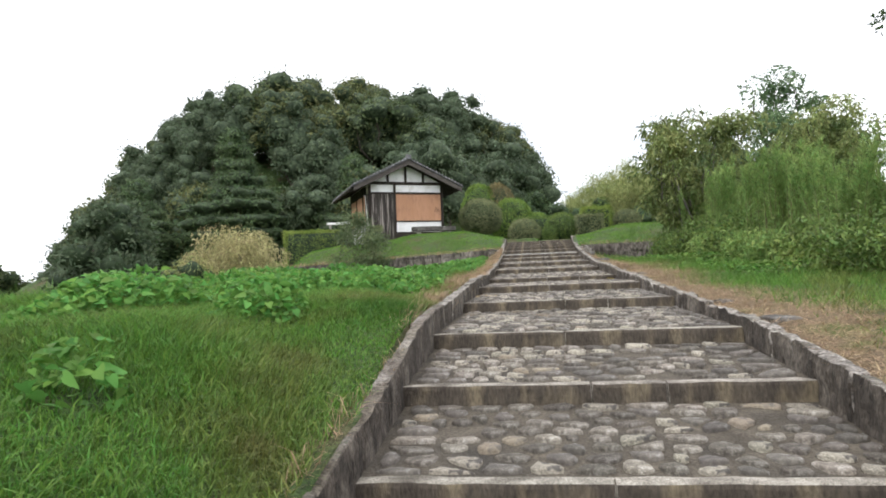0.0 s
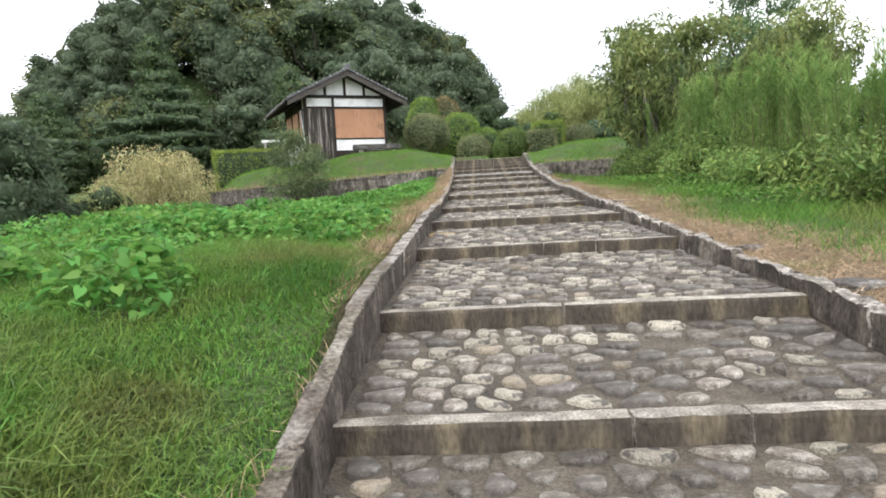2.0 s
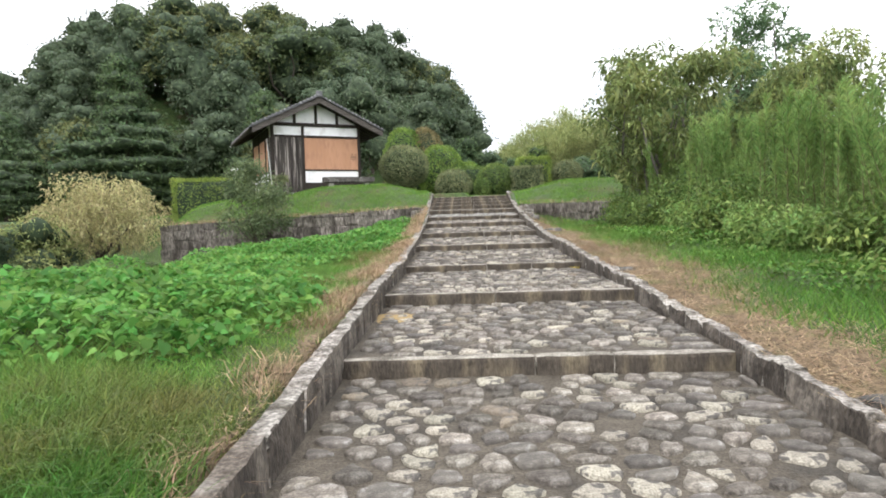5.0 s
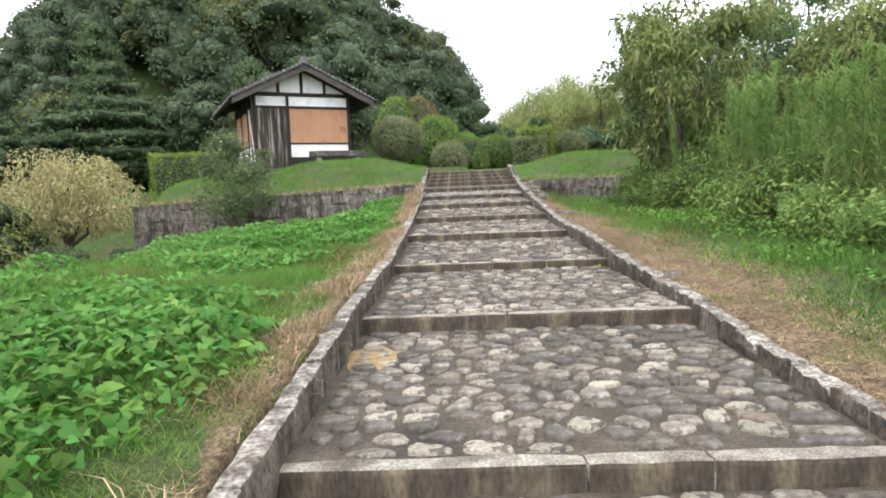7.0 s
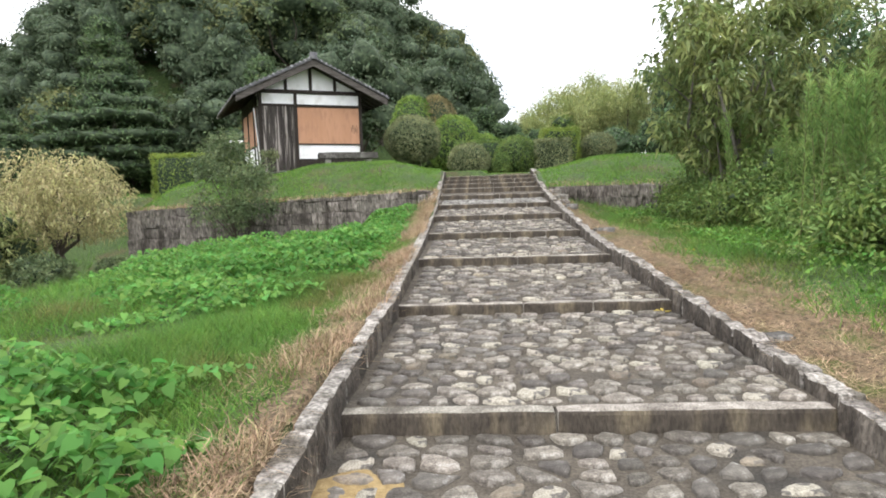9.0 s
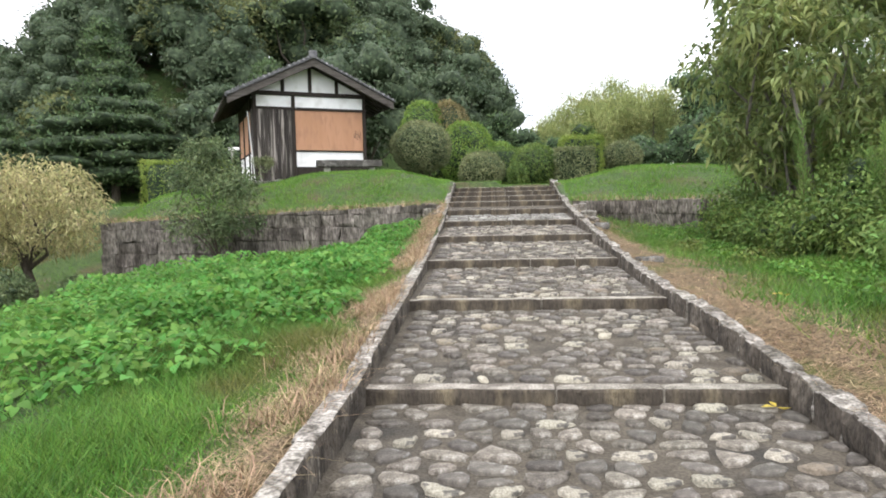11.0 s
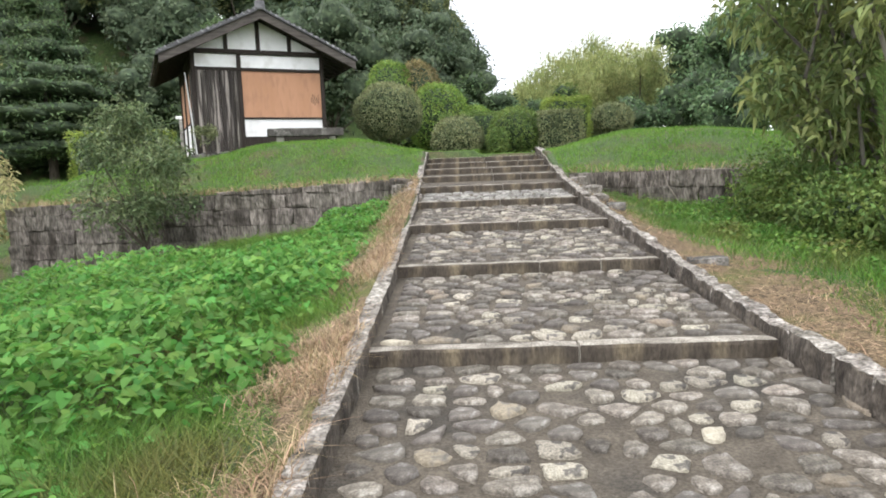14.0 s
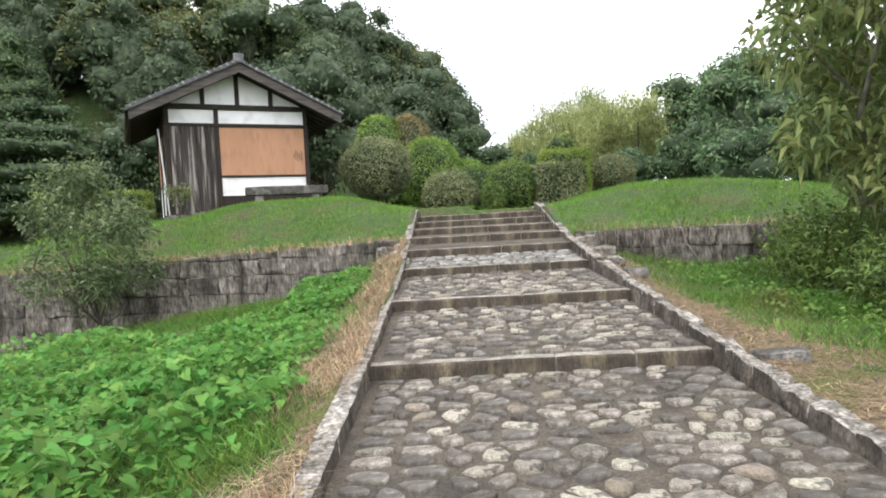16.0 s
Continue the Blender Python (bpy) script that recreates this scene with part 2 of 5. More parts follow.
M["litter"] = material("dead_grass_mat", (0.095, 0.068, 0.04), (0.24, 0.175, 0.105), 14, 0.95, 1.0, 60, c3=(0.11, 0.12, 0.035), patch=1.6, grain=0.5, stretch=(1, 1, 1))
M["moss"] = material("ochre_moss", (0.235, 0.165, 0.070), (0.380, 0.280, 0.135), 14, 0.9, 0.6, 60)
M["white_metal"] = material("white_painted_pipe", (0.6, 0.6, 0.58), (0.72, 0.72, 0.70), 4, 0.5, 0.1)
M["vine"] = material("dry_vine", (0.16, 0.14, 0.11), (0.27, 0.24, 0.2), 6, 0.9, 0)

# ---- builders ----
def thing(name, label, category, group="", at=(0, 0, 0), rz=0.0, kind=""):
    ob = new(name)
    ob.empty_display_size = 0.2
    ob.matrix_basis = pose(*at, 0, 0, rz)
    return tagged(ob, label, category, group, kind)


def link(name, me, mat, parent=None, label="", smooth=False):
    if mat:
        me.materials.append(M[mat])
    if smooth:
        me.polygons.foreach_set("use_smooth", [True] * len(me.polygons))
    ob = new(name, me)
    if parent:
        ob.parent = parent
    if label:
        ob["label"] = label
    return ob


def part(name, bm, mat, parent=None, label="", smooth=False):
    me = bpy.data.meshes.new(name)
    bm.to_mesh(me)
    bm.free()
    return link(name, me, mat, parent, label, smooth)


def mesh_np(name, v, f):
    """A mesh from arrays of vertices (n, 3) and faces (m, k)."""
    v, f = np.asarray(v, np.float32), np.asarray(f, np.int32)
    me = bpy.data.meshes.new(name)
    k = f.shape[1]
    me.vertices.add(len(v))
    me.vertices.foreach_set("co", v.ravel())
    me.loops.add(f.size)
    me.loops.foreach_set("vertex_index", f.ravel())
    me.polygons.add(len(f))
    me.polygons.foreach_set("loop_start", np.arange(0, f.size, k, dtype=np.int32))
    me.polygons.foreach_set("loop_total", np.full(len(f), k, np.int32))
    me.update(calc_edges=True)
    return me


def box(bm, x0, x1, y0, y1, z0, z1, bevel=0.0, seg=1):
    r = bmesh.ops.create_cube(bm, size=1.0)
    for v in r["verts"]:
        v.co = Vector((x0 + (v.co.x + 0.5) * (x1 - x0), y0 + (v.co.y + 0.5) * (y1 - y0), z0 + (v.co.z + 0.5) * (z1 - z0)))
    if bevel:
        es = list({e for v in r["verts"] for e in v.link_edges})
        bmesh.ops.bevel(bm, geom=es, offset=bevel, segments=seg, affect="EDGES", profile=0.6)
    return bm


def boxed(name, dims, mat, parent, bevel=0.01, label=""):
    return part(name, box(bmesh.new(), *dims, bevel), mat, parent, label)


def rough_box(name, dims, mat, parent, rng, cuts=3, amount=0.02, bevel=0.02, label="", freq=3.0):
    """A bevelled block with uneven, worn faces."""
    bm = box(bmesh.new(), *dims)
    bmesh.ops.subdivide_edges(bm, edges=bm.edges[:], cuts=cuts, use_grid_fill=True)
    off = Vector((rng.uniform(0, 90), rng.uniform(0, 90), rng.uniform(0, 90)))
    c = Vector(((dims[0] + dims[1]) / 2, (dims[2] + dims[3]) / 2, (dims[4] + dims[5]) / 2))
    h = Vector(((dims[1] - dims[0]) / 2, (dims[3] - dims[2]) / 2, (dims[5] - dims[4]) / 2))
    for v in bm.verts:
        d = v.co - c
        near = sum(abs(d[i]) > h[i] * 0.98 for i in range(3))
        if near >= 2:
            v.co -= Vector([math.copysign(bevel, d[i]) if abs(d[i]) > h[i] * 0.98 else 0 for i in range(3)]) * (0.6 if near == 2 else 0.8)
        v.co += (noise.noise_vector(v.co * freq + off) + 0.5 * noise.noise_vector(v.co * freq * 2.7 + off)) * amount
    return part(name, bm, mat, parent, label, smooth=False)


def tube(pts, radii, sides=6):
    """Vertices and quads of a tapered tube along pts."""
    pts = [Vector(p) for p in pts]
    vs, fs = [], []
    for i, p in enumerate(pts):
        d = (pts[min(i + 1, len(pts) - 1)] - pts[max(i - 1, 0)]).normalized()
        a = d.cross(Vector((0.31, 0.85, 0.42))).normalized()
        b = d.cross(a)
        for s in range(sides):
            t = 2 * math.pi * s / sides
            vs.append(p + (a * math.cos(t) + b * math.sin(t)) * radii[i])
    for i in range(len(pts) - 1):
        for s in range(sides):
            q = (s + 1) % sides
            fs.append((i * sides + s, i * sides + q, (i + 1) * sides + q, (i + 1) * sides + s))
    return [tuple(v) for v in vs], fs


def join_tubes(name, tubes):
    vs, fs = [], []
    for v, f in tubes:
        o = len(vs)
        vs += v
        fs += [tuple(i + o for i in q) for q in f]
    return mesh_np(name, np.array(vs), np.array(fs))


def unit(a):
    return a / np.maximum(np.linalg.norm(a, axis=-1, keepdims=True), 1e-9)


def leaves(p, d, length, width, rng, fold=0.25, droop=0.0, outward=None):
    """Folded pointed leaves: at p, growing along d. Two triangles each."""
    n = len(p)
    d = unit(d)
    flat = unit(rng.normal(size=(n, 3)))
    if outward is not None:
        flat = unit(unit(outward) + flat * 0.75)
    side = unit(np.cross(d, flat))
    up = np.cross(side, d)
    L = (length * rng.uniform(0.65, 1.35, n))[:, None]
    W = (width * rng.uniform(0.7, 1.3, n))[:, None]
    tip = p + d * L - np.array([0, 0, 1.0]) * L * droop
    mid = p + d * L * 0.45 + up * W * fold
    v = np.stack([p, mid - side * W * 0.5, tip, mid + side * W * 0.5], 1).reshape(-1, 3)
    i = np.arange(n)[:, None] * 4
    f = np.concatenate([i + np.array([[0, 1, 2]]), i + np.array([[0, 2, 3]])], 0)
    return v, f


def merge(*vf):
    vs, fs, o = [], [], 0
    for v, f in vf:
        vs.append(np.asarray(v))
        fs.append(np.asarray(f) + o)
        o += len(v)
    return np.concatenate(vs), np.concatenate(fs)


def ico(level):
    bm = bmesh.new()
    bmesh.ops.create_icosphere(bm, subdivisions=level, radius=1)
    v = np.array([x.co[:] for x in bm.verts])
    f = np.array([[q.index for q in x.verts] for x in bm.faces])
    bm.free()
    return v, f


ICO1, ICO2, ICO3 = ico(1), ico(2), ico(3)


def sphere_dirs(n, rng):
    return unit(rng.normal(size=(n, 3)))


def interp(y, table):
    return np.interp(y, [a for a, _ in table], [b for _, b in table])


# ---- plan ----
# step edges: distance along the path, height
STEPS = [(-3.4, -1.34), (-1.2, -1.10), (0.7, -0.86), (2.4, -0.60), (4.1, -0.33), (5.7, 0.0), (7.43, 0.305), (10.65, 0.548), (13.78, 0.77),
         (17.14, 0.94), (20.02, 1.22), (22.8, 1.472), (25.5, 1.741), (28.35, 1.976), (30.1, 2.24), (31.4, 2.46), (32.9, 2.64), (34.5, 2.82), (36.1, 3.0), (39.5, 3.2)]
RISES = [(0, 0.165), (7.4, 0.156), (13.8, 0.148), (17.1, 0.122), (22.8, 0.134), (30, 0.14)]
HILL = (-33.5, 98.0)
XL = [(0, -1.41), (10, -1.43), (20, -1.45), (23, -1.485), (36, -1.75)]
XR = [(0, 2.0), (7.4, 1.88), (13.8, 1.82), (17.2, 1.74), (20, 1.62), (23, 1.57), (31, 1.62), (37, 1.8)]
KL = [(-4, -1.1), (0, -0.65), (3.6, -0.16), (5, 0.09), (5.6, 0.2), (6.1, 0.34), (6.9, 0.49), (7.6, 0.55), (8.9, 0.63), (11, 0.77), (13, 0.92), (14.7, 0.99), (17, 1.06),
      (17.9, 1.15), (18.9, 1.22), (20.3, 1.34), (21.9, 1.44), (24.3, 1.66), (25.9, 1.75), (28, 1.98), (31, 2.36), (36, 3.15), (38, 3.3)]
KR = [(-4, -1.06), (0, -0.52), (4.3, 0.03), (7.3, 0.40), (8.8, 0.48), (9.6, 0.55), (10.6, 0.62), (11.9, 0.70), (12.8, 0.77), (14.1, 0.87), (16.2, 1.02), (17.1, 1.07),
      (17.8, 1.16), (18.8, 1.26), (20.3, 1.33), (21.6, 1.44), (22.7, 1.55), (24.4, 1.70), (27.6, 2.02), (29.9, 2.27), (31, 2.42), (36.5, 3.2), (38, 3.3)]


def rise(y):
    """The height of the riser of the step at y."""
    return float(np.interp(y, [a for a, _ in RISES], [b for _, b in RISES]))


def wall_line(x):
    """Where the retaining walls of the terrace stand."""
    x = np.asarray(x, float)
    return np.where(x < 0, 31.6 + 0.12 * (-x - 1.9), 30.9 - 0.25 * (x - 1.8))


def smooth(t):
    t = np.clip(t, 0, 1)
    return t * t * (3 - 2 * t)


def lower(x, y):
    """The ground below the terrace."""
    xl, xr = interp(y, XL) - 0.2, interp(y, XR) + 0.2
    dl, dr = np.maximum(xl - x, 0), np.maximum(x - xr, 0)
    field = 0.78 - 0.0 * y
    field = field - smooth((-x - 6) / 11) * 1.6 - smooth((-x - 17) / 30) * 4.0
    left = interp(y, KL) - 0.05
    g = left + (field - left) * (1 - np.exp(-dl / 2.0))
    right = interp(y, KR) - 0.06 - 0.75 * (1 - np.exp(-dr / 1.0)) * smooth((y - 19) / 10)
    right = right + 0.02 * dr - smooth((dr - 20) / 40) * 3
    return np.where(dl > 0, g, right)


def upper(x, y):
    """The terrace above the walls."""
    w = wall_line(x)
    edge = np.where(x < 0, 2.42 + 0.035 * (x + 1.9), 2.45 - 0.01 * (x - 1.8))
    top = np.where(x < 0, 3.75 - smooth((-x - 6.6) / 3) * 0.42 - smooth((-x - 11) / 5) * 0.6, 3.6 - smooth((x - 5.5) / 5) * 0.5)
    side = smooth((np.abs(x - 0.1) - 1.9) / 2.5) * 0.45
    return edge - 0.04 + (top + side - 0.45 - edge) * smooth((y - w) / 4.8) ** 0.8


def ground_z(x, y):
    x, y = np.asarray(x, float), np.asarray(y, float)
    w = wall_line(x)
    u = smooth((y - w) / 0.25) * np.where(x < 0, smooth((x + 13.6) / 0.4), 1.0)
    u = np.where(x > -13.6, u, 0)
    u = np.maximum(u, smooth((y - 37) / 8) * smooth((x + 46) / 10))
    g = lower(x, y) * (1 - u) + upper(x, np.maximum(y, w)) * u
    on_path = (x > interp(y, XL) - 0.04) & (x < interp(y, XR) + 0.04) & (y < 37.5)
    steps_z = interp(y, STEPS) - 0.5
    g = np.where(on_path, steps_z, g)
    far = smooth((np.hypot(x, y - 20) - 60) / 120)
    g = g * (1 - far) - 4 * far
    west = x < HILL[0]
    r = np.hypot((x - HILL[0]) / np.where(west, 0.99, 1.0), y - HILL[1])
    steep = 7 - 3.2 * smooth((HILL[0] - x) / 14)
    return g + (18.2 - g) * np.clip(1 - (r / 35.5) ** steep, 0, 1)


def gz(x, y):
    return float(ground_z(x, y))


# ---- ground: one sheet to the horizon ----
gx = np.unique(np.round(np.concatenate([np.linspace(-3000, -200, 10), np.linspace(-200, -40, 17), np.arange(-40, -16, 1.0), np.arange(-16, 12, 0.25), np.arange(-1.9, -1.3, 0.06), np.arange(1.5, 2.2, 0.06),
                                        np.arange(12, 40, 1.0), np.linspace(40, 200, 17), np.linspace(200, 3000, 10)]), 3))
gy = np.unique(np.round(np.concatenate([np.linspace(-3000, -200, 10), np.linspace(-200, -12, 14), np.arange(-12, 0, 0.5), np.arange(0, 29, 0.25), np.arange(29, 35, 0.1),
                                        np.arange(35, 48, 0.5), np.linspace(48, 200, 30), np.linspace(200, 3000, 10)]), 3))
GX, GY = np.meshgrid(gx, gy)
GZ = ground_z(GX, GY)
GZ = GZ + 0.03 * np.sin(GX * 2.1 + 1.3 * np.sin(GY * 1.7)) * np.sin(GY * 1.9) * (np.abs(GX - 0.1) > 2.3)
idx = np.arange(GX.size).reshape(GX.shape)
gf = np.stack([idx[:-1, :-1], idx[:-1, 1:], idx[1:, 1:], idx[1:, :-1]], -1).reshape(-1, 4)
ground = link("ground", mesh_np("ground", np.stack([GX, GY, GZ], -1).reshape(-1, 3), gf), "soil", smooth=True)
tagged(ground, "sloping green turf field beside the stone steps", "ground", kind="structure")

# ---- stone steps ----
rng = np.random.default_rng(11)
pyr = random.Random(5)


def clip(poly, mx, my, nx, ny):
    """The part of a polygon on the near side of the line through (mx, my) with normal (nx, ny)."""
    out = []
    for (ax, ay), (bx, by) in zip(poly, poly[1:] + poly[:1]):
        da, db = (ax - mx) * nx + (ay - my) * ny, (bx - mx) * nx + (by - my) * ny
        if da <= 0:
            out.append((ax, ay))
        if da * db < 0:
            t = da / (da - db)
            out.append((ax + (bx - ax) * t, ay + (by - ay) * t))
    return out


def pack_cobbles(x0, x1, y0, y1, r):
    """Packed rounded stones on a bed: outlines round their centres."""
    pts, y, row = [], y0 + 0.07, 0
    while y < y1 - 0.03:
        x = x0 + r.uniform(0.02, 0.2)
        while x < x1:
            pts.append((x + r.uniform(-0.03, 0.03), y + r.uniform(-0.055, 0.055)))
            x += r.choice((0.17, 0.24, 0.29, 0.35)) * r.uniform(0.85, 1.15)
        y += r.uniform(0.155, 0.205)
        row += 1
    out = []
    for px, py in pts:
        if r.random() < 0.03:
            continue
        gap = r.uniform(0.013, 0.034)
        poly = [(max(px - 0.24, x0), max(py - 0.17, y0)), (min(px + 0.24, x1), max(py - 0.17, y0)), (min(px + 0.24, x1), min(py + 0.17, y1)), (max(px - 0.24, x0), min(py + 0.17, y1))]
        for qx, qy in pts:
            dx, dy = qx - px, qy - py
            L = math.hypot(dx, dy)
            if 0 < L < 0.55:
                poly = clip(poly, px + dx / 2 - dx / L * gap, py + dy / 2 - dy / L * gap, dx, dy)
                if len(poly) < 3:
                    break
        if len(poly) < 3:
            continue
        cut = []
        k = r.uniform(0.2, 0.33)
        for (ax, ay), (bx, by) in zip(poly, poly[1:] + poly[:1]):
            cut += [(ax + (bx - ax) * k, ay + (by - ay) * k), (ax + (bx - ax) * (1 - k), ay + (by - ay) * (1 - k))]
        cx, cy = sum(a for a, _ in cut) / len(cut), sum(b for _, b in cut) / len(cut)
        out.append((cx, cy, [(a - cx, b - cy) for a, b in cut]))
    return out


def cobble_arrays(ring, h, r):
    ring = [(a * q, b * q) for (a, b), q in ((c, r.uniform(0.88, 1.06)) for c in ring)]
    n = len(ring)
    vs = [(a, b, -0.03) for a, b in ring] + [(a * 0.97, b * 0.97, h * 0.55) for a, b in ring]
    vs += [(a * 0.84, b * 0.84, h * r.uniform(0.8, 1.12)) for a, b in ring] + [(0, 0, h * r.uniform(0.95, 1.12))]
    fs = []
    for q in range(n):
        w = (q + 1) % n
        for o in (0, n):
            fs += [(o + q, o + w, o + n + w), (o + q, o + n + w, o + n + q)]
        fs.append((2 * n + q, 2 * n + w, 3 * n))
    return np.array(vs), np.array(fs)


ACCENTS = [(-0.5, 17.43, "cobble_cream"), (-0.63, 20.27, "cobble_ochre"), (-1.3, 20.25, "cobble_cream"), (0.6, 20.48, "cobble_pale"), (0.54, 11.86, "cobble_cream"), (-0.24, 12.12, "cobble_pale"),
           (-1.3, 10.95, "cobble_pale"), (-0.93, 7.2, "cobble_cream"), (-1.2, 6.66, "cobble_pale"), (0.66, 18.76, "cobble_cream")]
for s in range(len(STEPS) - 1):
    (y0, z0), (y1, z1) = STEPS[s], STEPS[s + 1]
    xl0, xr0 = float(interp(y0, XL)), float(interp(y0, XR))
    xl1, xr1 = float(interp(y1, XL)), float(interp(y1, XR))
    zb = z1 - rise(y1)
    upper_flight = y0 > 30
    step = thing("stone_step", "plain weathered stone step of the upper flight" if upper_flight else "broad step paved with grey river cobbles behind a worn stone edge",
                 "step", "steps of the path", (0, y0, z0))
    # tread bed
    bm = bmesh.new()
    d = y1 - y0
    nx, ny = 12, 10
    grid = [[bm.verts.new((xl0 - 0.05 + (xr0 - xl0 + 0.1) * a / nx, 0.1 + (d - 0.08) * b / ny,
                           (zb - z0) * b / ny - 0.012 + 0.008 * math.sin(a * 1.9 + s) * math.sin(b * 2.3 + a))) for a in range(nx + 1)] for b in range(ny + 1)]
    for b in range(ny):
        for a in range(nx):
            bm.faces.new((grid[b][a], grid[b][a + 1], grid[b + 1][a + 1], grid[b + 1][a]))
    lowg = [bm.verts.new((v.co.x, v.co.y, v.co.z - 0.35)) for v in (grid[0][0], grid[0][nx], grid[ny][nx], grid[ny][0])]
    bm.faces.new(lowg)
    part("tread", bm, "mortar", step, "dark earthy mortar bed", smooth=True)
    # edge stones
    seams = sorted([xl0 - 0.04, xr0 + 0.04] + [0.12 + pyr.uniform(-0.12, 0.12)] + ([pyr.uniform(0.7, 1.0)] if s % 2 else []))
    for a, b in zip(seams, seams[1:]):
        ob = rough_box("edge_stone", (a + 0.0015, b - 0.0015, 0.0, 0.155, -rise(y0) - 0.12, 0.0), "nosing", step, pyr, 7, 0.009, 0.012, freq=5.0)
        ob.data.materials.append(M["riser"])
        # front faces darker: stains, and the dimness of upright faces put into colour
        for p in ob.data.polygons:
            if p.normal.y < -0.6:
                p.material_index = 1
    if upper_flight:
        continue
    places = pack_cobbles(xl0 + 0.07, xr0 - 0.06, 0.17, d - 0.02, pyr)
    far_stones = []
    for (x, y, ring) in places:
        h = pyr.uniform(0.017, 0.034)
        v, f = cobble_arrays(ring, h, pyr)
        zz = (zb - z0) * (y - 0.1) / (d - 0.08) - 0.012
        if y0 > 27 or y0 < -0.5:
            far_stones.append((v + np.array([x, y, zz]), f))
            continue
        me = mesh_np("cobble", v, f)
        accent = [m for ax, ay, m in ACCENTS if math.hypot(ax - x, ay - y0 - y) < 0.09]
        ob = link("cobble", me, accent[0] if accent else pyr.choices(("cobble", "cobble_dark", "cobble_pale", "cobble_tan"), (0.54, 0.22, 0.19, 0.05) if xl0 + 0.4 < x < xr0 - 0.35 else (0.35, 0.55, 0.06, 0.04))[0], step, smooth=True)
        ob.matrix_basis = pose(x, y, zz, pyr.uniform(-3, 3), pyr.uniform(-3, 3), 0)
    if far_stones:
        tagged(link("cobbles", mesh_np("cobbles", *merge(*far_stones)), "cobble_joined", step, smooth=True), kind="stuff")

# ochre moss on the tread beside the left kerb
moss = thing("moss_patch", "ochre yellow moss and grit on the cobbles", "moss", "", (-1.22, 12.9, 0.571))
k2 = max(i for i, q in enumerate(STEPS) if q[0] <= 12.9)
(ya, za), (yb, zb2) = STEPS[k2], STEPS[k2 + 1]
SLOPE = (zb2 - rise(yb) - za) / (yb - ya)
moss.location = (-1.22, 12.9, za + SLOPE * (12.9 - ya) + 0.002)
bm = bmesh.new()
c = bm.verts.new((0, 0, 0.002))
last = None
for f in (0.4, 0.75, 1.0):
    ring = [bm.verts.new((0.27 * f * math.cos(t) * (1 + 0.2 * math.sin(3 * t + 1)), 0.42 * f * math.sin(t) * (1 + 0.18 * math.sin(5 * t)),
                          SLOPE * 0.42 * f * math.sin(t) * (1 + 0.18 * math.sin(5 * t)) + (-0.02 if f == 1.0 else 0.002 * math.sin(9 * t)))) for t in np.linspace(0, 2 * math.pi, 29)[:-1]]
    for q in range(28):
        w = (q + 1) % 28
        bm.faces.new((c, ring[q], ring[w]) if last is None else (last[q], ring[q], ring[w], last[w]))
    last = ring
part("crust", bm, "moss", moss, smooth=True)

# ---- kerbs ----
def kerb_run(name, label, edge, tops, side, width, y0, y1, seg, amount):
    run = thing(name, label, "kerb", "kerbs of the path")
    y = y0
    while y < y1:
        L = seg * pyr.uniform(0.75, 1.25)
        ye = min(y + L, y1)
        xa, xb = float(interp(y, edge)), float(interp(ye, edge))
        za, zb = float(interp(y, tops)), float(interp(ye, tops))
        h = 0.62
        lift = pyr.uniform(-0.018, 0.014)
        w = width * pyr.uniform(0.85, 1.15) * (0.8 + 0.2 * min(1, max(0, (y - 5) / 9)))
        x0, x1 = (-w, 0.0) if side < 0 else (0.0, w)
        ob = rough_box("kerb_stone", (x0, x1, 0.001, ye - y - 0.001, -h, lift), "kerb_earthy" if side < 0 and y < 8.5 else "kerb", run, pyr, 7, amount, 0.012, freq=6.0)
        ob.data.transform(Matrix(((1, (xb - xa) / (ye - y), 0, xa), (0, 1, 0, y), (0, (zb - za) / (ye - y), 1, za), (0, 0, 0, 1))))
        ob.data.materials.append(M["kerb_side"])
        # faces towards the path take the darker streaked stone
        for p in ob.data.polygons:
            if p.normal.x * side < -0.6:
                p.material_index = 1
        y = ye
    return run


kerb_run("kerb_left", "grey stone kerb with a flat worn top along dry grass", XL, KL, -1, 0.16, -3.5, 37.0, 0.8, 0.014)
kerb_run("kerb_right", "rough knobbly grey stone kerb with dark streaked face", XR, KR, 1, 0.165, -3.5, 37.4, 0.45, 0.028)

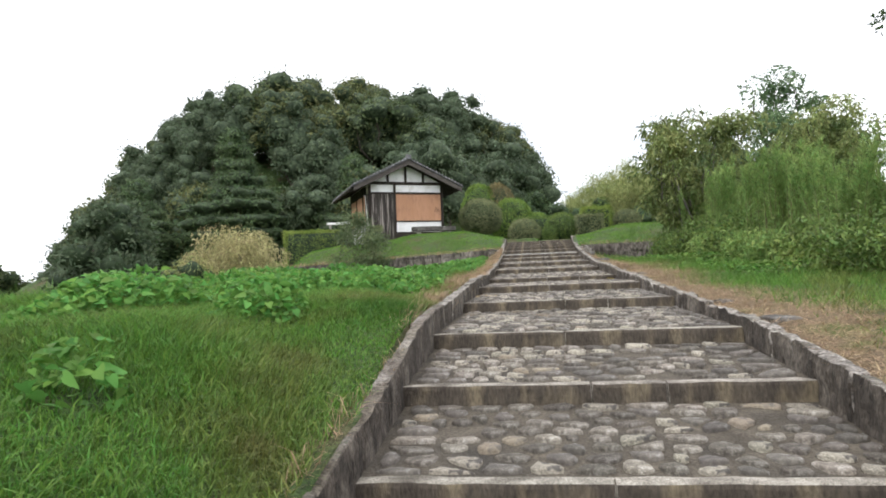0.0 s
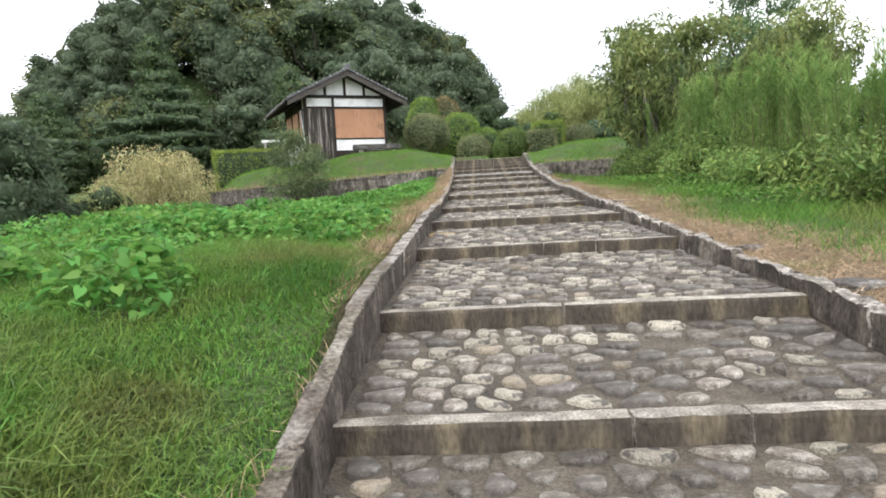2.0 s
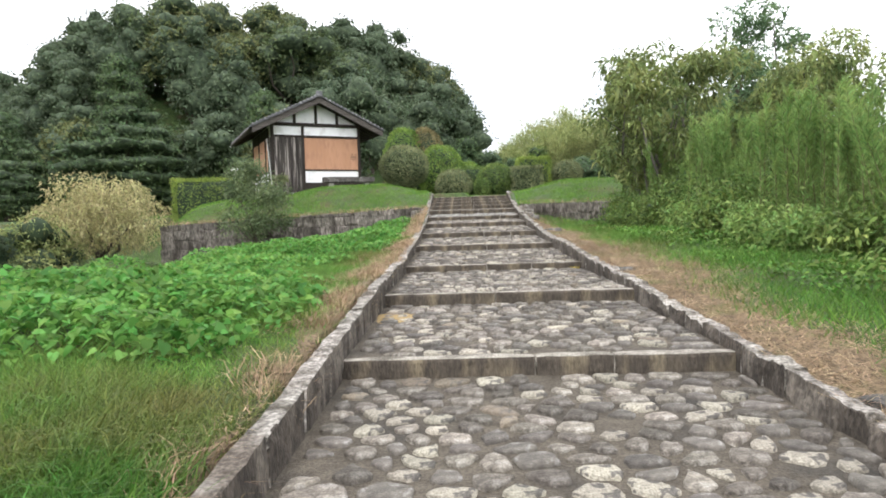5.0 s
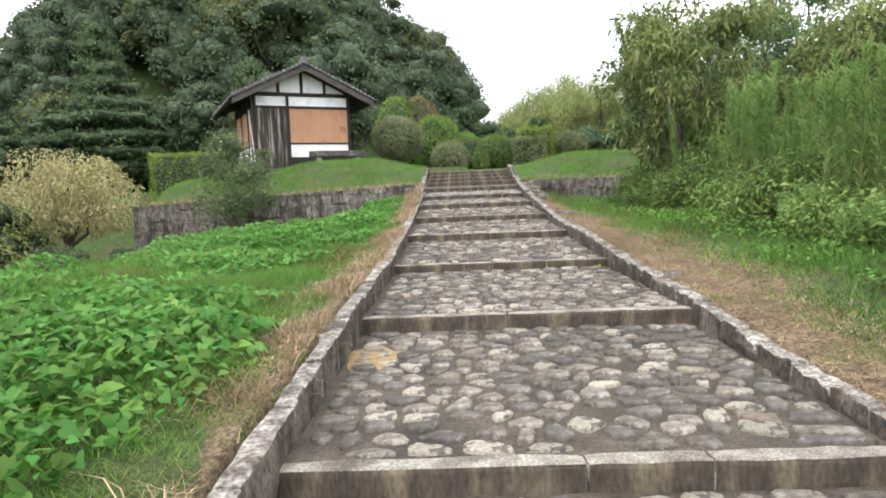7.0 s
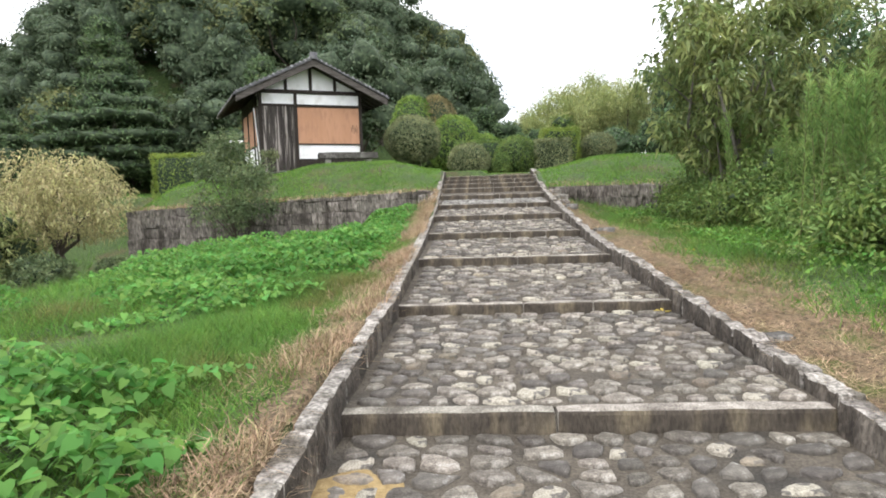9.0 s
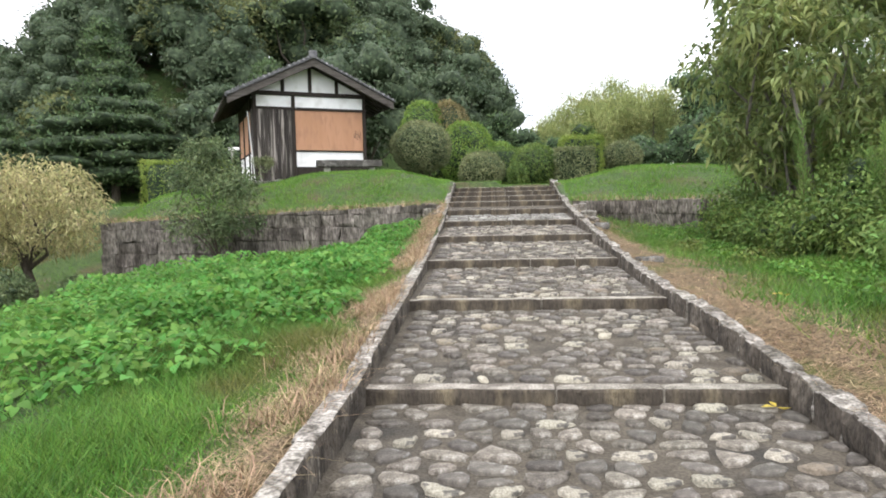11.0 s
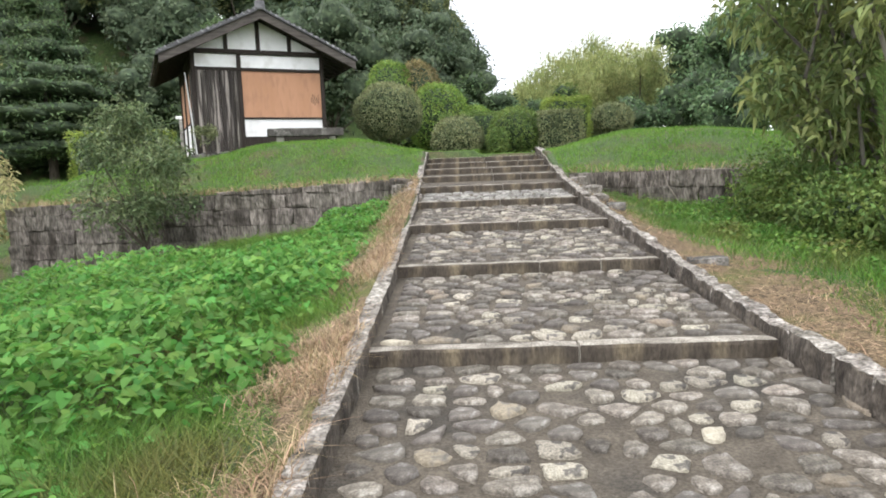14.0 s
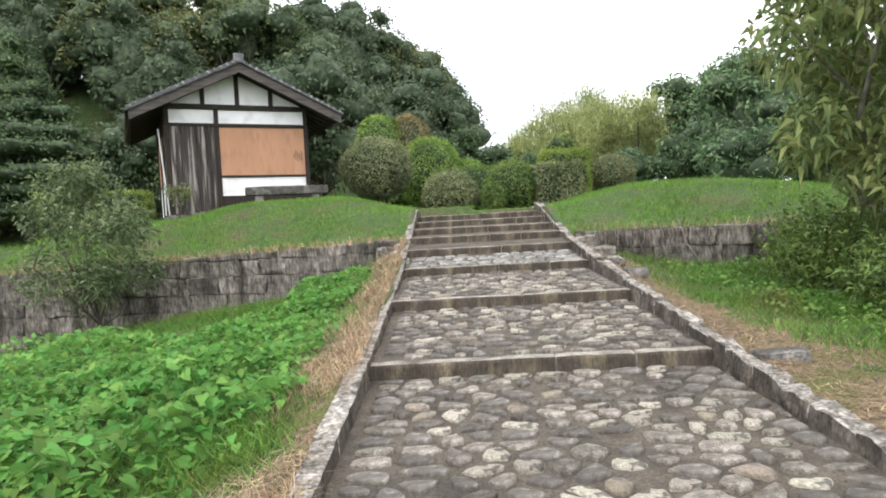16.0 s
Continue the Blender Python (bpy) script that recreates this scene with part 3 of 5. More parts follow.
# ---- retaining walls ----
def stone_wall(name, label, xa, ya, xb, yb, z_top_a, z_top_b, z_low):
    L = math.hypot(xb - xa, yb - ya)
    ang = math.degrees(math.atan2(yb - ya, xb - xa))
    w = thing(name, label, "retaining wall", "", (xa, ya, z_low), ang)
    ha, hb = z_top_a - z_low, z_top_b - z_low
    bm = box(bmesh.new(), 0, L, 0.08, 0.45, -0.4, 1)
    for v in bm.verts:
        if v.co.z > 0.5:
            v.co.z = ha - 0.05 + (hb - ha) * v.co.x / L
    part("wall_core", bm, "wall_core", w, "dark recessed joints")
    z = -0.3
    k = 0
    while z < max(ha, hb):
        ch = pyr.uniform(0.32, 0.46)
        x = -pyr.uniform(0, 0.4)
        while x < L:
            bw = pyr.uniform(0.4, 1.1)
            x0, x1 = max(x, 0), min(x + bw, L)
            top = ha + (hb - ha) * (x0 + x1) / 2 / L
            z1 = min(z + ch, top)
            if z1 - z > 0.08 and x1 - x0 > 0.08:
                rough_box("wall_stone", (x0 + 0.003, x1 - 0.003, pyr.uniform(-0.02, 0.02), 0.3, z + 0.001, z1 - 0.001), "wall", w, pyr, 5, 0.045, 0.01)
            x += bw
        z += ch
    return w


stone_wall("retaining_wall_left", "weathered brown-grey stone retaining wall below the lawn terrace", -13.4, float(wall_line(-13.4)), -1.72, float(wall_line(-1.72)), 2.0, 2.45, 0.1)
stone_wall("retaining_wall_right", "weathered stone retaining wall overgrown with dry roots", 1.85, float(wall_line(1.85)), 11.0, float(wall_line(11.0)), 2.47, 2.40, 1.1)

# loose stones where the walls meet the kerbs
for x, y, z, w, d2, h, rz in ((-1.78, 31.0, 2.28, 0.42, 0.3, 0.2, 15), (-2.15, 31.25, 2.2, 0.5, 0.3, 0.24, -10), (-1.85, 30.3, 2.16, 0.36, 0.42, 0.16, 30), (-1.72, 29.4, 2.06, 0.3, 0.5, 0.14, 5),
                              (1.95, 30.3, 2.26, 0.4, 0.34, 0.18, -20), (1.98, 28.9, 2.1, 0.34, 0.5, 0.15, 8), (1.92, 27.8, 1.98, 0.3, 0.4, 0.14, -5)):
    st = thing("loose_stone", "rough pale grey stone wedged against the kerb", "stone", "rubble by the kerbs", (x, y, z), rz)
    rough_box("block", (-w / 2, w / 2, -d2 / 2, d2 / 2, -h, h * 0.35), "kerb", st, pyr, 4, 0.05, 0.02)

# ---- house ----
HZ = 3.72
house = thing("storehouse", "timber storehouse with white plaster, tan panel and tiled gable roof", "house", "", (-8.49, 38.87, HZ), 27)
U0, U1, DEPTH = -1.55, 3.0, 5.6
UR, EL, ER, EZ, RZ = 0.72, -2.66, 4.12, 3.16, 4.78
boxed("foundation", (U0 - 0.12, U1 + 0.1, -0.1, DEPTH, -0.75, -0.2), "slab_dark", house, 0.03, "dark stone footing")
boxed("wall", (U0 + 0.05, U1 - 0.05, 0.05, DEPTH - 0.05, -0.22, 3.4), "plaster", house, 0.0, "white plastered wall")
for u, w in ((U0, 0.15), (0.0, 0.14), (U1, 0.14)):
    boxed("post", (u - w / 2, u + w / 2, -0.06, 0.1, -0.24, 3.36), "timber", house, 0.012)
for v in (1.8, 3.7, DEPTH):
    boxed("post", (U0 - 0.07, U0 + 0.08, v - 0.14, v, -0.24, 3.3), "timber", house, 0.012)
boxed("beam", (U0 - 0.1, U1 + 0.1, -0.085, 0.09, 3.27, 3.44), "timber", house, 0.015)
boxed("beam", (U0 - 0.05, U1 + 0.05, -0.07, 0.08, 2.70, 2.81), "timber", house, 0.012)
boxed("beam", (0.07, U1 - 0.07, -0.05, 0.08, 1.0, 1.07), "timber", house, 0.01)
boxed("sill", (0.07, U1 + 0.1, -0.08, 0.1, -0.22, 0.38), "timber", house, 0.015)
panel = boxed("tan_panel", (0.07, U1 - 0.07, -0.012, 0.06, 1.07, 2.70), "orange", house, 0.004, "flat tan clay-coloured panel")
for i in range(5):
    boxed("crack", (U1 - 0.46 + 0.065 * i, U1 - 0.44 + 0.065 * i, -0.016, 0.0, 1.62 - 0.05 * (i % 3), 1.80 + 0.06 * ((i * 2) % 3)), "timber", panel, 0.0)
boxed("plaster_panel", (0.07, U1 - 0.07, 0.0, 0.06, 0.38, 1.0), "plaster", house, 0.003)
boxed("plaster_panel", (0.07, U1 - 0.07, 0.0, 0.06, 2.81, 3.27), "plaster", house, 0.003)
boxed("plaster_panel", (U0 + 0.075, -0.07, 0.0, 0.06, 2.81, 3.27), "plaster", house, 0.003)
n = 9
for i in range(n):
    a = U0 + 0.075 + (1.405 / n) * i
    boxed("board", (a + 0.006, a + 1.405 / n - 0.006, -0.045 - 0.012 * (i % 2), 0.04, -0.16 + pyr.uniform(-0.05, 0.05), 2.70), "board", house, 0.005)
# west side: tan and white panels between posts
for v0, v1 in ((0.1, 1.66), (1.8, 3.56), (3.7, DEPTH - 0.14)):
    if v0 < 1:
        for i in range(5):
            boxed("board", (U0 - 0.05 - 0.01 * (i % 2), U0 + 0.05, v0 + 0.2 * i, v0 + 0.2 * i + 0.19, -0.16, 2.75), "board", house, 0.005)
        v0 += 1.0
    boxed("tan_panel", (U0 - 0.02, U0 + 0.06, v0, v1, 1.07, 2.75), "orange", house, 0.004)
    boxed("plaster_panel", (U0 - 0.018, U0 + 0.06, v0, v1, -0.1, 1.0), "plaster", house, 0.003)
    boxed("beam", (U0 - 0.04, U0 + 0.06, v0, v1, 1.0, 1.07), "timber", house, 0.005)
    boxed("beam", (U0 - 0.05, U0 + 0.06, v0, v1, 2.75, 3.3), "timber", house, 0.005)
# gable: plaster triangle, studs
k = (RZ - EZ) / (UR - EL)
bm = bmesh.new()
tri = [(U0, 3.40), (U1, 3.40), (U1, RZ - k * (U1 - UR) - 0.3), (UR, RZ - 0.3), (U0, RZ - k * (UR - U0) - 0.3)]
fr = [bm.verts.new((u, 0.02, z)) for u, z in tri]
bk = [bm.verts.new((u, 0.14, z)) for u, z in tri]
bm.faces.new(fr)
bm.faces.new(bk[::-1])
for i in range(5):
    j = (i + 1) % 5
    bm.faces.new((fr[j], fr[i], bk[i], bk[j]))
part("gable", bm, "plaster", house, "white plaster gable")
for u in (-0.40, UR, 1.84):
    boxed("stud", (u - 0.07, u + 0.07, -0.04, 0.1, 3.42, RZ - k * abs(u - UR) - 0.25), "timber", house, 0.008)


# roof: two slabs with tile rolls, bargeboards, ridge
def slope_box(name, u_in, u_out, v0, v1, drop, thick, mat, parent, bevel=0.01, over=0.0):
    bm = box(bmesh.new(), 0, 1, v0, v1, 0, thick, 0)
    for q in bm.verts:
        u = u_in + (u_out - u_in) * q.co.x
        q.co = Vector((u, q.co.y, RZ - k * abs(u - UR) - drop + q.co.z))
    if bevel:
        bmesh.ops.bevel(bm, geom=bm.edges[:], offset=bevel, segments=1, affect="EDGES")
    return part(name, bm, mat, parent)


V0, V1 = -0.8, DEPTH + 0.7
for side, ue in ((-1, EL), (1, ER)):
    roof = slope_box("roof", UR, ue, V0 + 0.05, V1, 0.16, 0.10, "tile", house, 0.0)
    slope_box("soffit", UR, ue - side * 0.06, V0 + 0.10, V1 - 0.05, 0.24, 0.07, "timber", house, 0.0)
    slope_box("bargeboard", UR, ue - side * 0.02, V0, V0 + 0.07, 0.40, 0.30, "barge", house, 0.008)
    slope_box("verge_tile", UR, ue + side * 0.05, V0 - 0.06, V0 + 0.16, 0.09, 0.10, "tile", house, 0.02)
    for t in np.linspace(0.05, 0.98, 17):
        u = UR + (ue - UR) * t
        z = RZ - k * abs(u - UR)
        vs, fs = tube([(u, V0 - 0.09, z - 0.0), (u, V0 + 0.05, z + 0.012), (u, V0 + 0.22, z + 0.012)], [0.05, 0.062, 0.055], 8)
        cap = len(vs)
        link("verge_roll", mesh_np("verge_roll", vs + [(u, V0 - 0.09, z)], [f[:3] for f in fs] + [(f[0], f[2], f[3]) for f in fs] + [(q, (q + 1) % 8, cap) for q in range(8)]), "tile_pale", roof, smooth=True)
    boxed("fascia", (min(ue, ue - side * 0.06), max(ue, ue - side * 0.06), V0 + 0.1, V1, EZ - 0.27, EZ - 0.07), "timber", house, 0.006)
    v = V0 + 0.3
    while v < V1:
        pts = [(UR + (ue - UR) * t, v, RZ - k * abs((ue - UR) * t) - 0.045) for t in (0.02, 0.35, 0.7, 1.01)]
        vs, fs = tube(pts, [0.055] * 4, 8)
        link("tile_row", mesh_np("tile_row", vs, fs), "tile", roof, smooth=True)
        v += 0.27
    for t in np.linspace(0.06, 1.0, 13):
        u = UR + (ue - UR) * t
        boxed("tile_course", (u - 0.02, u + 0.02, V0 + 0.1, V1, RZ - k * abs(u - UR) - 0.085, RZ - k * abs(u - UR) - 0.035), "tile", roof, 0.0)
    for vv in np.arange(V0 + 0.45, V1, 0.5):
        slope_box("rafter", UR + side * 1.9, ue - side * 0.1, vv, vv + 0.07, 0.33, 0.10, "timber", house, 0.0)
boxed("ridge", (UR - 0.13, UR + 0.13, V0 - 0.02, V1, RZ - 0.12, RZ + 0.10), "tile", house, 0.05)
orn = bmesh.new()
box(orn, UR - 0.17, UR + 0.17, V0 - 0.12, V0 + 0.03, RZ - 0.12, RZ + 0.20, 0.07, 2)
part("ridge_end_tile", orn, "tile", house)
vs, fs = tube([(EL - 0.06, V0 + 0.1, EZ - 0.16), (EL - 0.06, V1, EZ - 0.20)], [0.06, 0.06], 8)
link("gutter", mesh_np("gutter", vs, fs), "board", house)
vs, fs = tube([(EL - 0.06, V1 - 0.05, EZ - 0.2), (EL - 0.06, V1 + 0.12, EZ - 0.22)], [0.065, 0.065], 8)
link("gutter_end", mesh_np("gutter_end", vs, fs), "white_metal", house, "white gutter end")
vs, fs = tube([(U0 - 0.26, 0.1, 2.6), (U0 - 0.17, 0.0, 1.2), (U0 - 0.08, -0.1, -0.2)], [0.024, 0.024, 0.024], 8)
link("downpipe", mesh_np("downpipe", vs, fs), "white_metal", house, "pale leaning pole")


def stone_bench(label, x, y, rz, L, h, mat):
    b = thing("stone_bench", label, "bench", "", (x, y, gz(x, y)), rz)
    rough_box("seat", (-L / 2, L / 2, -0.25, 0.25, h - 0.28, h), mat, b, pyr, 3, 0.015, 0.02)
    for s in (-0.34, 0.34):
        rough_box("support", (s * L - 0.13, s * L + 0.13, -0.17, 0.17, -0.25, h - 0.28), "slab", b, pyr, 2, 0.01, 0.02)
    return b


# ---- vegetation builders ----
def crown_vf(clumps, per, size, width, rng, droop=0.2, core=0.78, up=0.25, fold=0.25, facing=False, ragged=0.0):
    """Leaves on the outside of clumps [(x, y, z, rx, rz)] and an inner mass coloured dark as shade."""
    parts, cores = [], []
    for (x, y, z, rx, rz) in clumps:
        d = sphere_dirs(per, rng)
        c = np.array([x, y, z])
        s = np.array([rx, rx, rz])
        p = c + d * s * rng.uniform(0.72, 1.08, per)[:, None] + rng.normal(size=(per, 3)) * ragged
        g = d * 0.35 + rng.normal(size=(per, 3)) * 0.75 + np.array([0, 0, up])
        parts.append(leaves(p, g, size, width, rng, fold, droop, d * np.array([1, 1, 1.2]) + np.array([0, 0, 0.25]) if facing else None))
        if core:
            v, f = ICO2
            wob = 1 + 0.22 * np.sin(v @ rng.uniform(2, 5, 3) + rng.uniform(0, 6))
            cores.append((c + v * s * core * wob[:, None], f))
    return merge(*parts), (merge(*cores) if cores else None)


def add_crown(t, clumps, per, size, width, mat, rng, core_mat="core", **kw):
    lv, cv = crown_vf(clumps, per, size, width, rng, **kw)
    crown = tagged(link("crown", mesh_np("crown", *lv), mat, t), kind="stuff")
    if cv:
        tagged(link("inner_mass", mesh_np("inner_mass", *cv), core_mat, crown, "inner body coloured dark as shade between the leaves", smooth=True), kind="stuff")
    return crown


def limbs(trunk_h, r, clumps, rng, lean=(0, 0), n=6):
    tubes = [tube([(0, 0, -0.3), (lean[0] * 0.3, lean[1] * 0.3, trunk_h * 0.4), (lean[0], lean[1], trunk_h)], [r * 1.25, r, r * 0.65], 8)]
    for (x, y, z, rx, rz) in clumps[:n]:
        b = np.array([lean[0] * 0.8, lean[1] * 0.8, trunk_h * rng.uniform(0.65, 1.0)])
        e = np.array([x, y, z])
        m = (b + e) / 2 + rng.normal(size=3) * 0.12 * np.linalg.norm(e - b)
        tubes.append(tube([tuple(b), tuple(m), tuple(e)], [r * 0.5, r * 0.33, r * 0.12], 6))
    return tubes


def tree(name, label, at, rz, h, r, mat, rng, n=14, per=220, size=0.3, width=0.16, trunk=0.35, tr=0.12, shape="round", core=0.75, droop=0.2, up=0.25, group="", category="tree", clump=0.42, lean=(0, 0), facing=False, core_mat="core", ragged=0.0, branches=8, wood="bark"):
    t = thing(name, label, category, group, at, rz)
    cl = []
    zc = h * (1 + trunk) / 2
    for i in range(n):
        d = unit(rng.normal(size=3))
        q = rng.uniform(0.45, 0.85)
        z = zc + d[2] * q * h * (1 - trunk) / 2
        taper = 1.0 if shape == "round" else max(0.25, 1.25 - (z / h))
        cr = r * clump * rng.uniform(0.7, 1.25) * (0.65 + 0.35 * taper)
        cl.append((d[0] * q * r * taper + lean[0], d[1] * q * r * taper + lean[1], z, cr, cr * rng.uniform(0.65, 0.95)))
    cl.append((lean[0], lean[1], zc, r * 0.5, h * (1 - trunk) * 0.36))
    link("trunk", join_tubes("trunk", limbs(h * trunk * 1.15, tr, cl, rng, lean, min(n, branches))), wood, t, smooth=True)
    add_crown(t, cl, per, size, width, mat, rng, core_mat, core=core, droop=droop, up=up, facing=facing, ragged=ragged)
    return t


def topiary(name, label, at, rx, ry, rz, mat, rng, n=2600, shape="ball", turn=0, size=0.07, group="clipped bushes", stems=0):
    """A clipped bush: small leaves over a shaped body."""
    t = thing(name, label, "bush", group, at, turn)
    if shape == "box":
        a = rng.uniform(-1, 1, (n, 3))
        ax = rng.choice(3, n, p=[0.3, 0.35, 0.35])
        sg = np.sign(rng.normal(size=n))
        a[np.arange(n), ax] = sg
        a[:, 2] = np.where(ax == 2, np.abs(a[:, 2]), a[:, 2])
        d = np.zeros((n, 3))
        d[np.arange(n), ax] = a[np.arange(n), ax]
        over = np.maximum(0, np.linalg.norm(np.abs(a) ** 6, axis=1) - 1)[:, None]
        p = a * (1 - 0.03 * over)
        v, f = ICO3
        m = np.max(np.abs(v), axis=1, keepdims=True)
        cv = v / m * 0.87
    else:
        d = sphere_dirs(n, rng)
        p = d.copy()
        v, f = ICO3
        cv = v * 0.87
    s = np.array([rx, ry, rz])
    wob = 1 + 0.03 * np.sin(p @ np.array([5.1, 3.7, 4.3]) + rx * 9)
    size = size * (1.45 if at[1] > 44 else 1.1)
    p = p * wob[:, None] * rng.uniform(0.95, 1.015, n)[:, None]
    z0 = np.array([0, 0, rz * (0.95 if not stems else 1.0) + stems])
    # solid body behind the leaves, coloured dark as their inner shade
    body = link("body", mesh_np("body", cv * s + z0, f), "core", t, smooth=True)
    lv = leaves(np.repeat(p * s, 2, 0) + z0 + rng.normal(size=(2 * n, 3)) * 0.03, np.repeat(d, 2, 0) * 0.3 + rng.normal(size=(2 * n, 3)) * 0.8, size, size * 0.6, rng, outward=np.repeat(d, 2, 0))
    link("leaf_cover", mesh_np("leaf_cover", *lv), mat, t)
    if stems:
        tubes = [tube([(a * 0.25, b * 0.25, -0.3), (a * 0.4, b * 0.4, stems + rz * 0.5)], [0.09, 0.06], 6) for a, b in ((1, 0.3), (-1, 0.2), (0.2, -1), (-0.3, 0.9))]
        link("stem", join_tubes("stem", tubes), "bark", t)
    return t


def blades(x, y, h, w, rng, lean=0.35, flat=False, z=None, seg=2):
    """Bent tapering grass blades standing at x, y."""
    n = len(x)
    zz = ground_z(x, y) if z is None else z
    a = rng.uniform(0, 2 * np.pi, n)
    out = np.stack([np.cos(a), np.sin(a), np.zeros(n)], 1)
    sd = np.stack([-np.sin(a), np.cos(a), np.zeros(n)], 1)
    tw = rng.uniform(0, np.pi, n)[:, None]
    sd = unit(sd * np.cos(tw) + out * np.sin(tw))
    H = (h * rng.uniform(0.5, 1.3, n))[:, None]
    W = (w * rng.uniform(0.7, 1.3, n))[:, None]
    le = (lean * rng.uniform(0.3, 1.7, n))[:, None]
    up = np.array([0, 0, 1.0])
    b = np.stack([x, y, zz - 0.02], 1)
    if flat:
        b[:, 2] += 0.02 + rng.uniform(0, 0.05, n)
        tip = b + out * H + up * rng.uniform(-0.03, 0.06, n)[:, None]
        v = np.stack([b - sd * W, b + sd * W, tip], 1).reshape(-1, 3)
        return v, np.arange(n * 3).reshape(-1, 3)
    if seg == 1:
        tip = b + up * H + out * H * le
        v = np.stack([b - sd * W, b + sd * W, tip], 1).reshape(-1, 3)
        return v, np.arange(n * 3).reshape(-1, 3)
    m = b + up * H * 0.62 + out * H * le * 0.35
    tip = b + up * H * (1 - 0.25 * le) + out * H * le * 1.1
    v = np.stack([b - sd * W, b + sd * W, m + sd * W * 0.75, m - sd * W * 0.75, tip], 1).reshape(-1, 3)
    i = np.arange(n)[:, None] * 5
    return v, np.concatenate([i + np.array([[0, 1, 2]]), i + np.array([[0, 2, 3]]), i + np.array([[3, 2, 4]])], 0)


def scatter(n, x0, x1, y0, y1, rng):
    return rng.uniform(x0, x1, n), rng.uniform(y0, y1, n)


def lumps(x, y, s):
    return 0.5 + 0.25 * (np.sin(x * s + 1.7 * np.sin(y * s * 0.8)) + np.sin(y * s * 1.1 + 1.3 * np.sin(x * s * 0.7 + 2)))

# ---- wooded hill ----
rng = np.random.default_rng(3)
FOREST = []
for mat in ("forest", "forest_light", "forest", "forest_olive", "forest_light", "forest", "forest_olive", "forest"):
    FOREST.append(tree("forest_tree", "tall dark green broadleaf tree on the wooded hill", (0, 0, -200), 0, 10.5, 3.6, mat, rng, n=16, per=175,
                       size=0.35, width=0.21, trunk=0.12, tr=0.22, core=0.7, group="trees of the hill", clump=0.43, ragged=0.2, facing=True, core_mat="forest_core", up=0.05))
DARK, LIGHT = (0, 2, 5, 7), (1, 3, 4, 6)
placed = 0
for ring_r, count in ((33.0, 38), (30.5, 35), (27.2, 31), (23.3, 27), (18.5, 20), (25.2, 40)):
    for j in range(count):
        a = 2 * math.pi * (j + 0.5 * (placed % 2)) / count + pyr.uniform(-0.05, 0.05)
        dx = ring_r * math.cos(a)
        x, y = HILL[0] + dx * (0.99 if dx < 0 else 1.0) + pyr.uniform(-1, 1), HILL[1] + ring_r * math.sin(a) + pyr.uniform(-1, 1)
        if y > HILL[1] + (6 if ring_r > 30 else -3 if ring_r < 20 or ring_r == 25.2 else 2):
            continue
        size = pyr.uniform(0.74, 1.02) * (1.12 if x > HILL[0] + 3 else 1.03) * (0.5 if ring_r == 25.2 else 1.0)
        m = pose(x, y, gz(x, y) - 0.6, pyr.uniform(-4, 4), pyr.uniform(-4, 4), pyr.uniform(0, 360))
        # mid-hill trees take lighter and olive leaves, brighter light put into colour
        sunlit_tint = 18 < ring_r < 31 and math.sin(x * 0.21 + 1) + math.sin(y * 0.3 + x * 0.1) > -0.3
        t = copy_thing(FOREST[pyr.choice(LIGHT if sunlit_tint else DARK)], m)
        t.scale = (size * pyr.uniform(0.9, 1.2), size * pyr.uniform(0.9, 1.2), size)
    placed += 1
for i, (x, y) in enumerate(((-38.5, 77.5), (-36.0, 79.0), (-41.0, 78.5), (-38.8, 82.5), (-34.0, 77.5))):
    copy_thing(FOREST[(3 * i + 1) % 8], pose(x, y, gz(x, y) - 2.0, 0, 0, 70 * i))
for i, t in enumerate(FOREST):
    x, y = HILL[0] - 17 + 5.6 * i, HILL[1] - 37 + abs(i - 3.5) * 1.2
    t.matrix_basis = pose(x, y, gz(x, y) - 0.5, 0, 0, 50 * i)

# ---- trees behind the house and beside the terrace ----
def conifer(at, h, r, rng, tiers=9, label="layered dark green pine behind the storehouse"):
    t = thing("pine_tree", label, "tree", "pines", at)
    cl = []
    for i in range(tiers):
        f = i / (tiers - 1)
        z = h * (0.2 + 0.77 * f)
        rr = r * (0.62 + 0.38 * math.sin(math.pi * min(1, f * 1.3 + 0.25))) * (1 - 0.78 * f ** 1.6) + 0.2
        for j in range(max(3, int(12 * (1 - 0.6 * f)))):
            a = j * 2.4 + i * 1.1
            q = rr * (0.3 + 0.55 * ((j * 0.618) % 1))
            cl.append((q * math.cos(a), q * math.sin(a), z - 0.2 * q + rng.uniform(-0.3, 0.3), rr * 0.42 + 0.35, 0.6))
    link("trunk", join_tubes("trunk", [tube([(0, 0, -0.4), (0.1, 0, h * 0.5), (0, 0, h * 0.96)], [0.32, 0.2, 0.05], 8)]), "bark", t, smooth=True)
    add_crown(t, cl, 270, 0.28, 0.1, "conifer", rng, "forest_core", droop=0.0, core=0.72, up=0.1, facing=True, ragged=0.1)
    return t


for x, y, h, r in ((-27.6, 58, 13.2, 5.6), (-17.5, 63, 11, 4.2), (-37, 57, 9, 4.2)):
    conifer((x, y, gz(x, y)), h, r, rng)
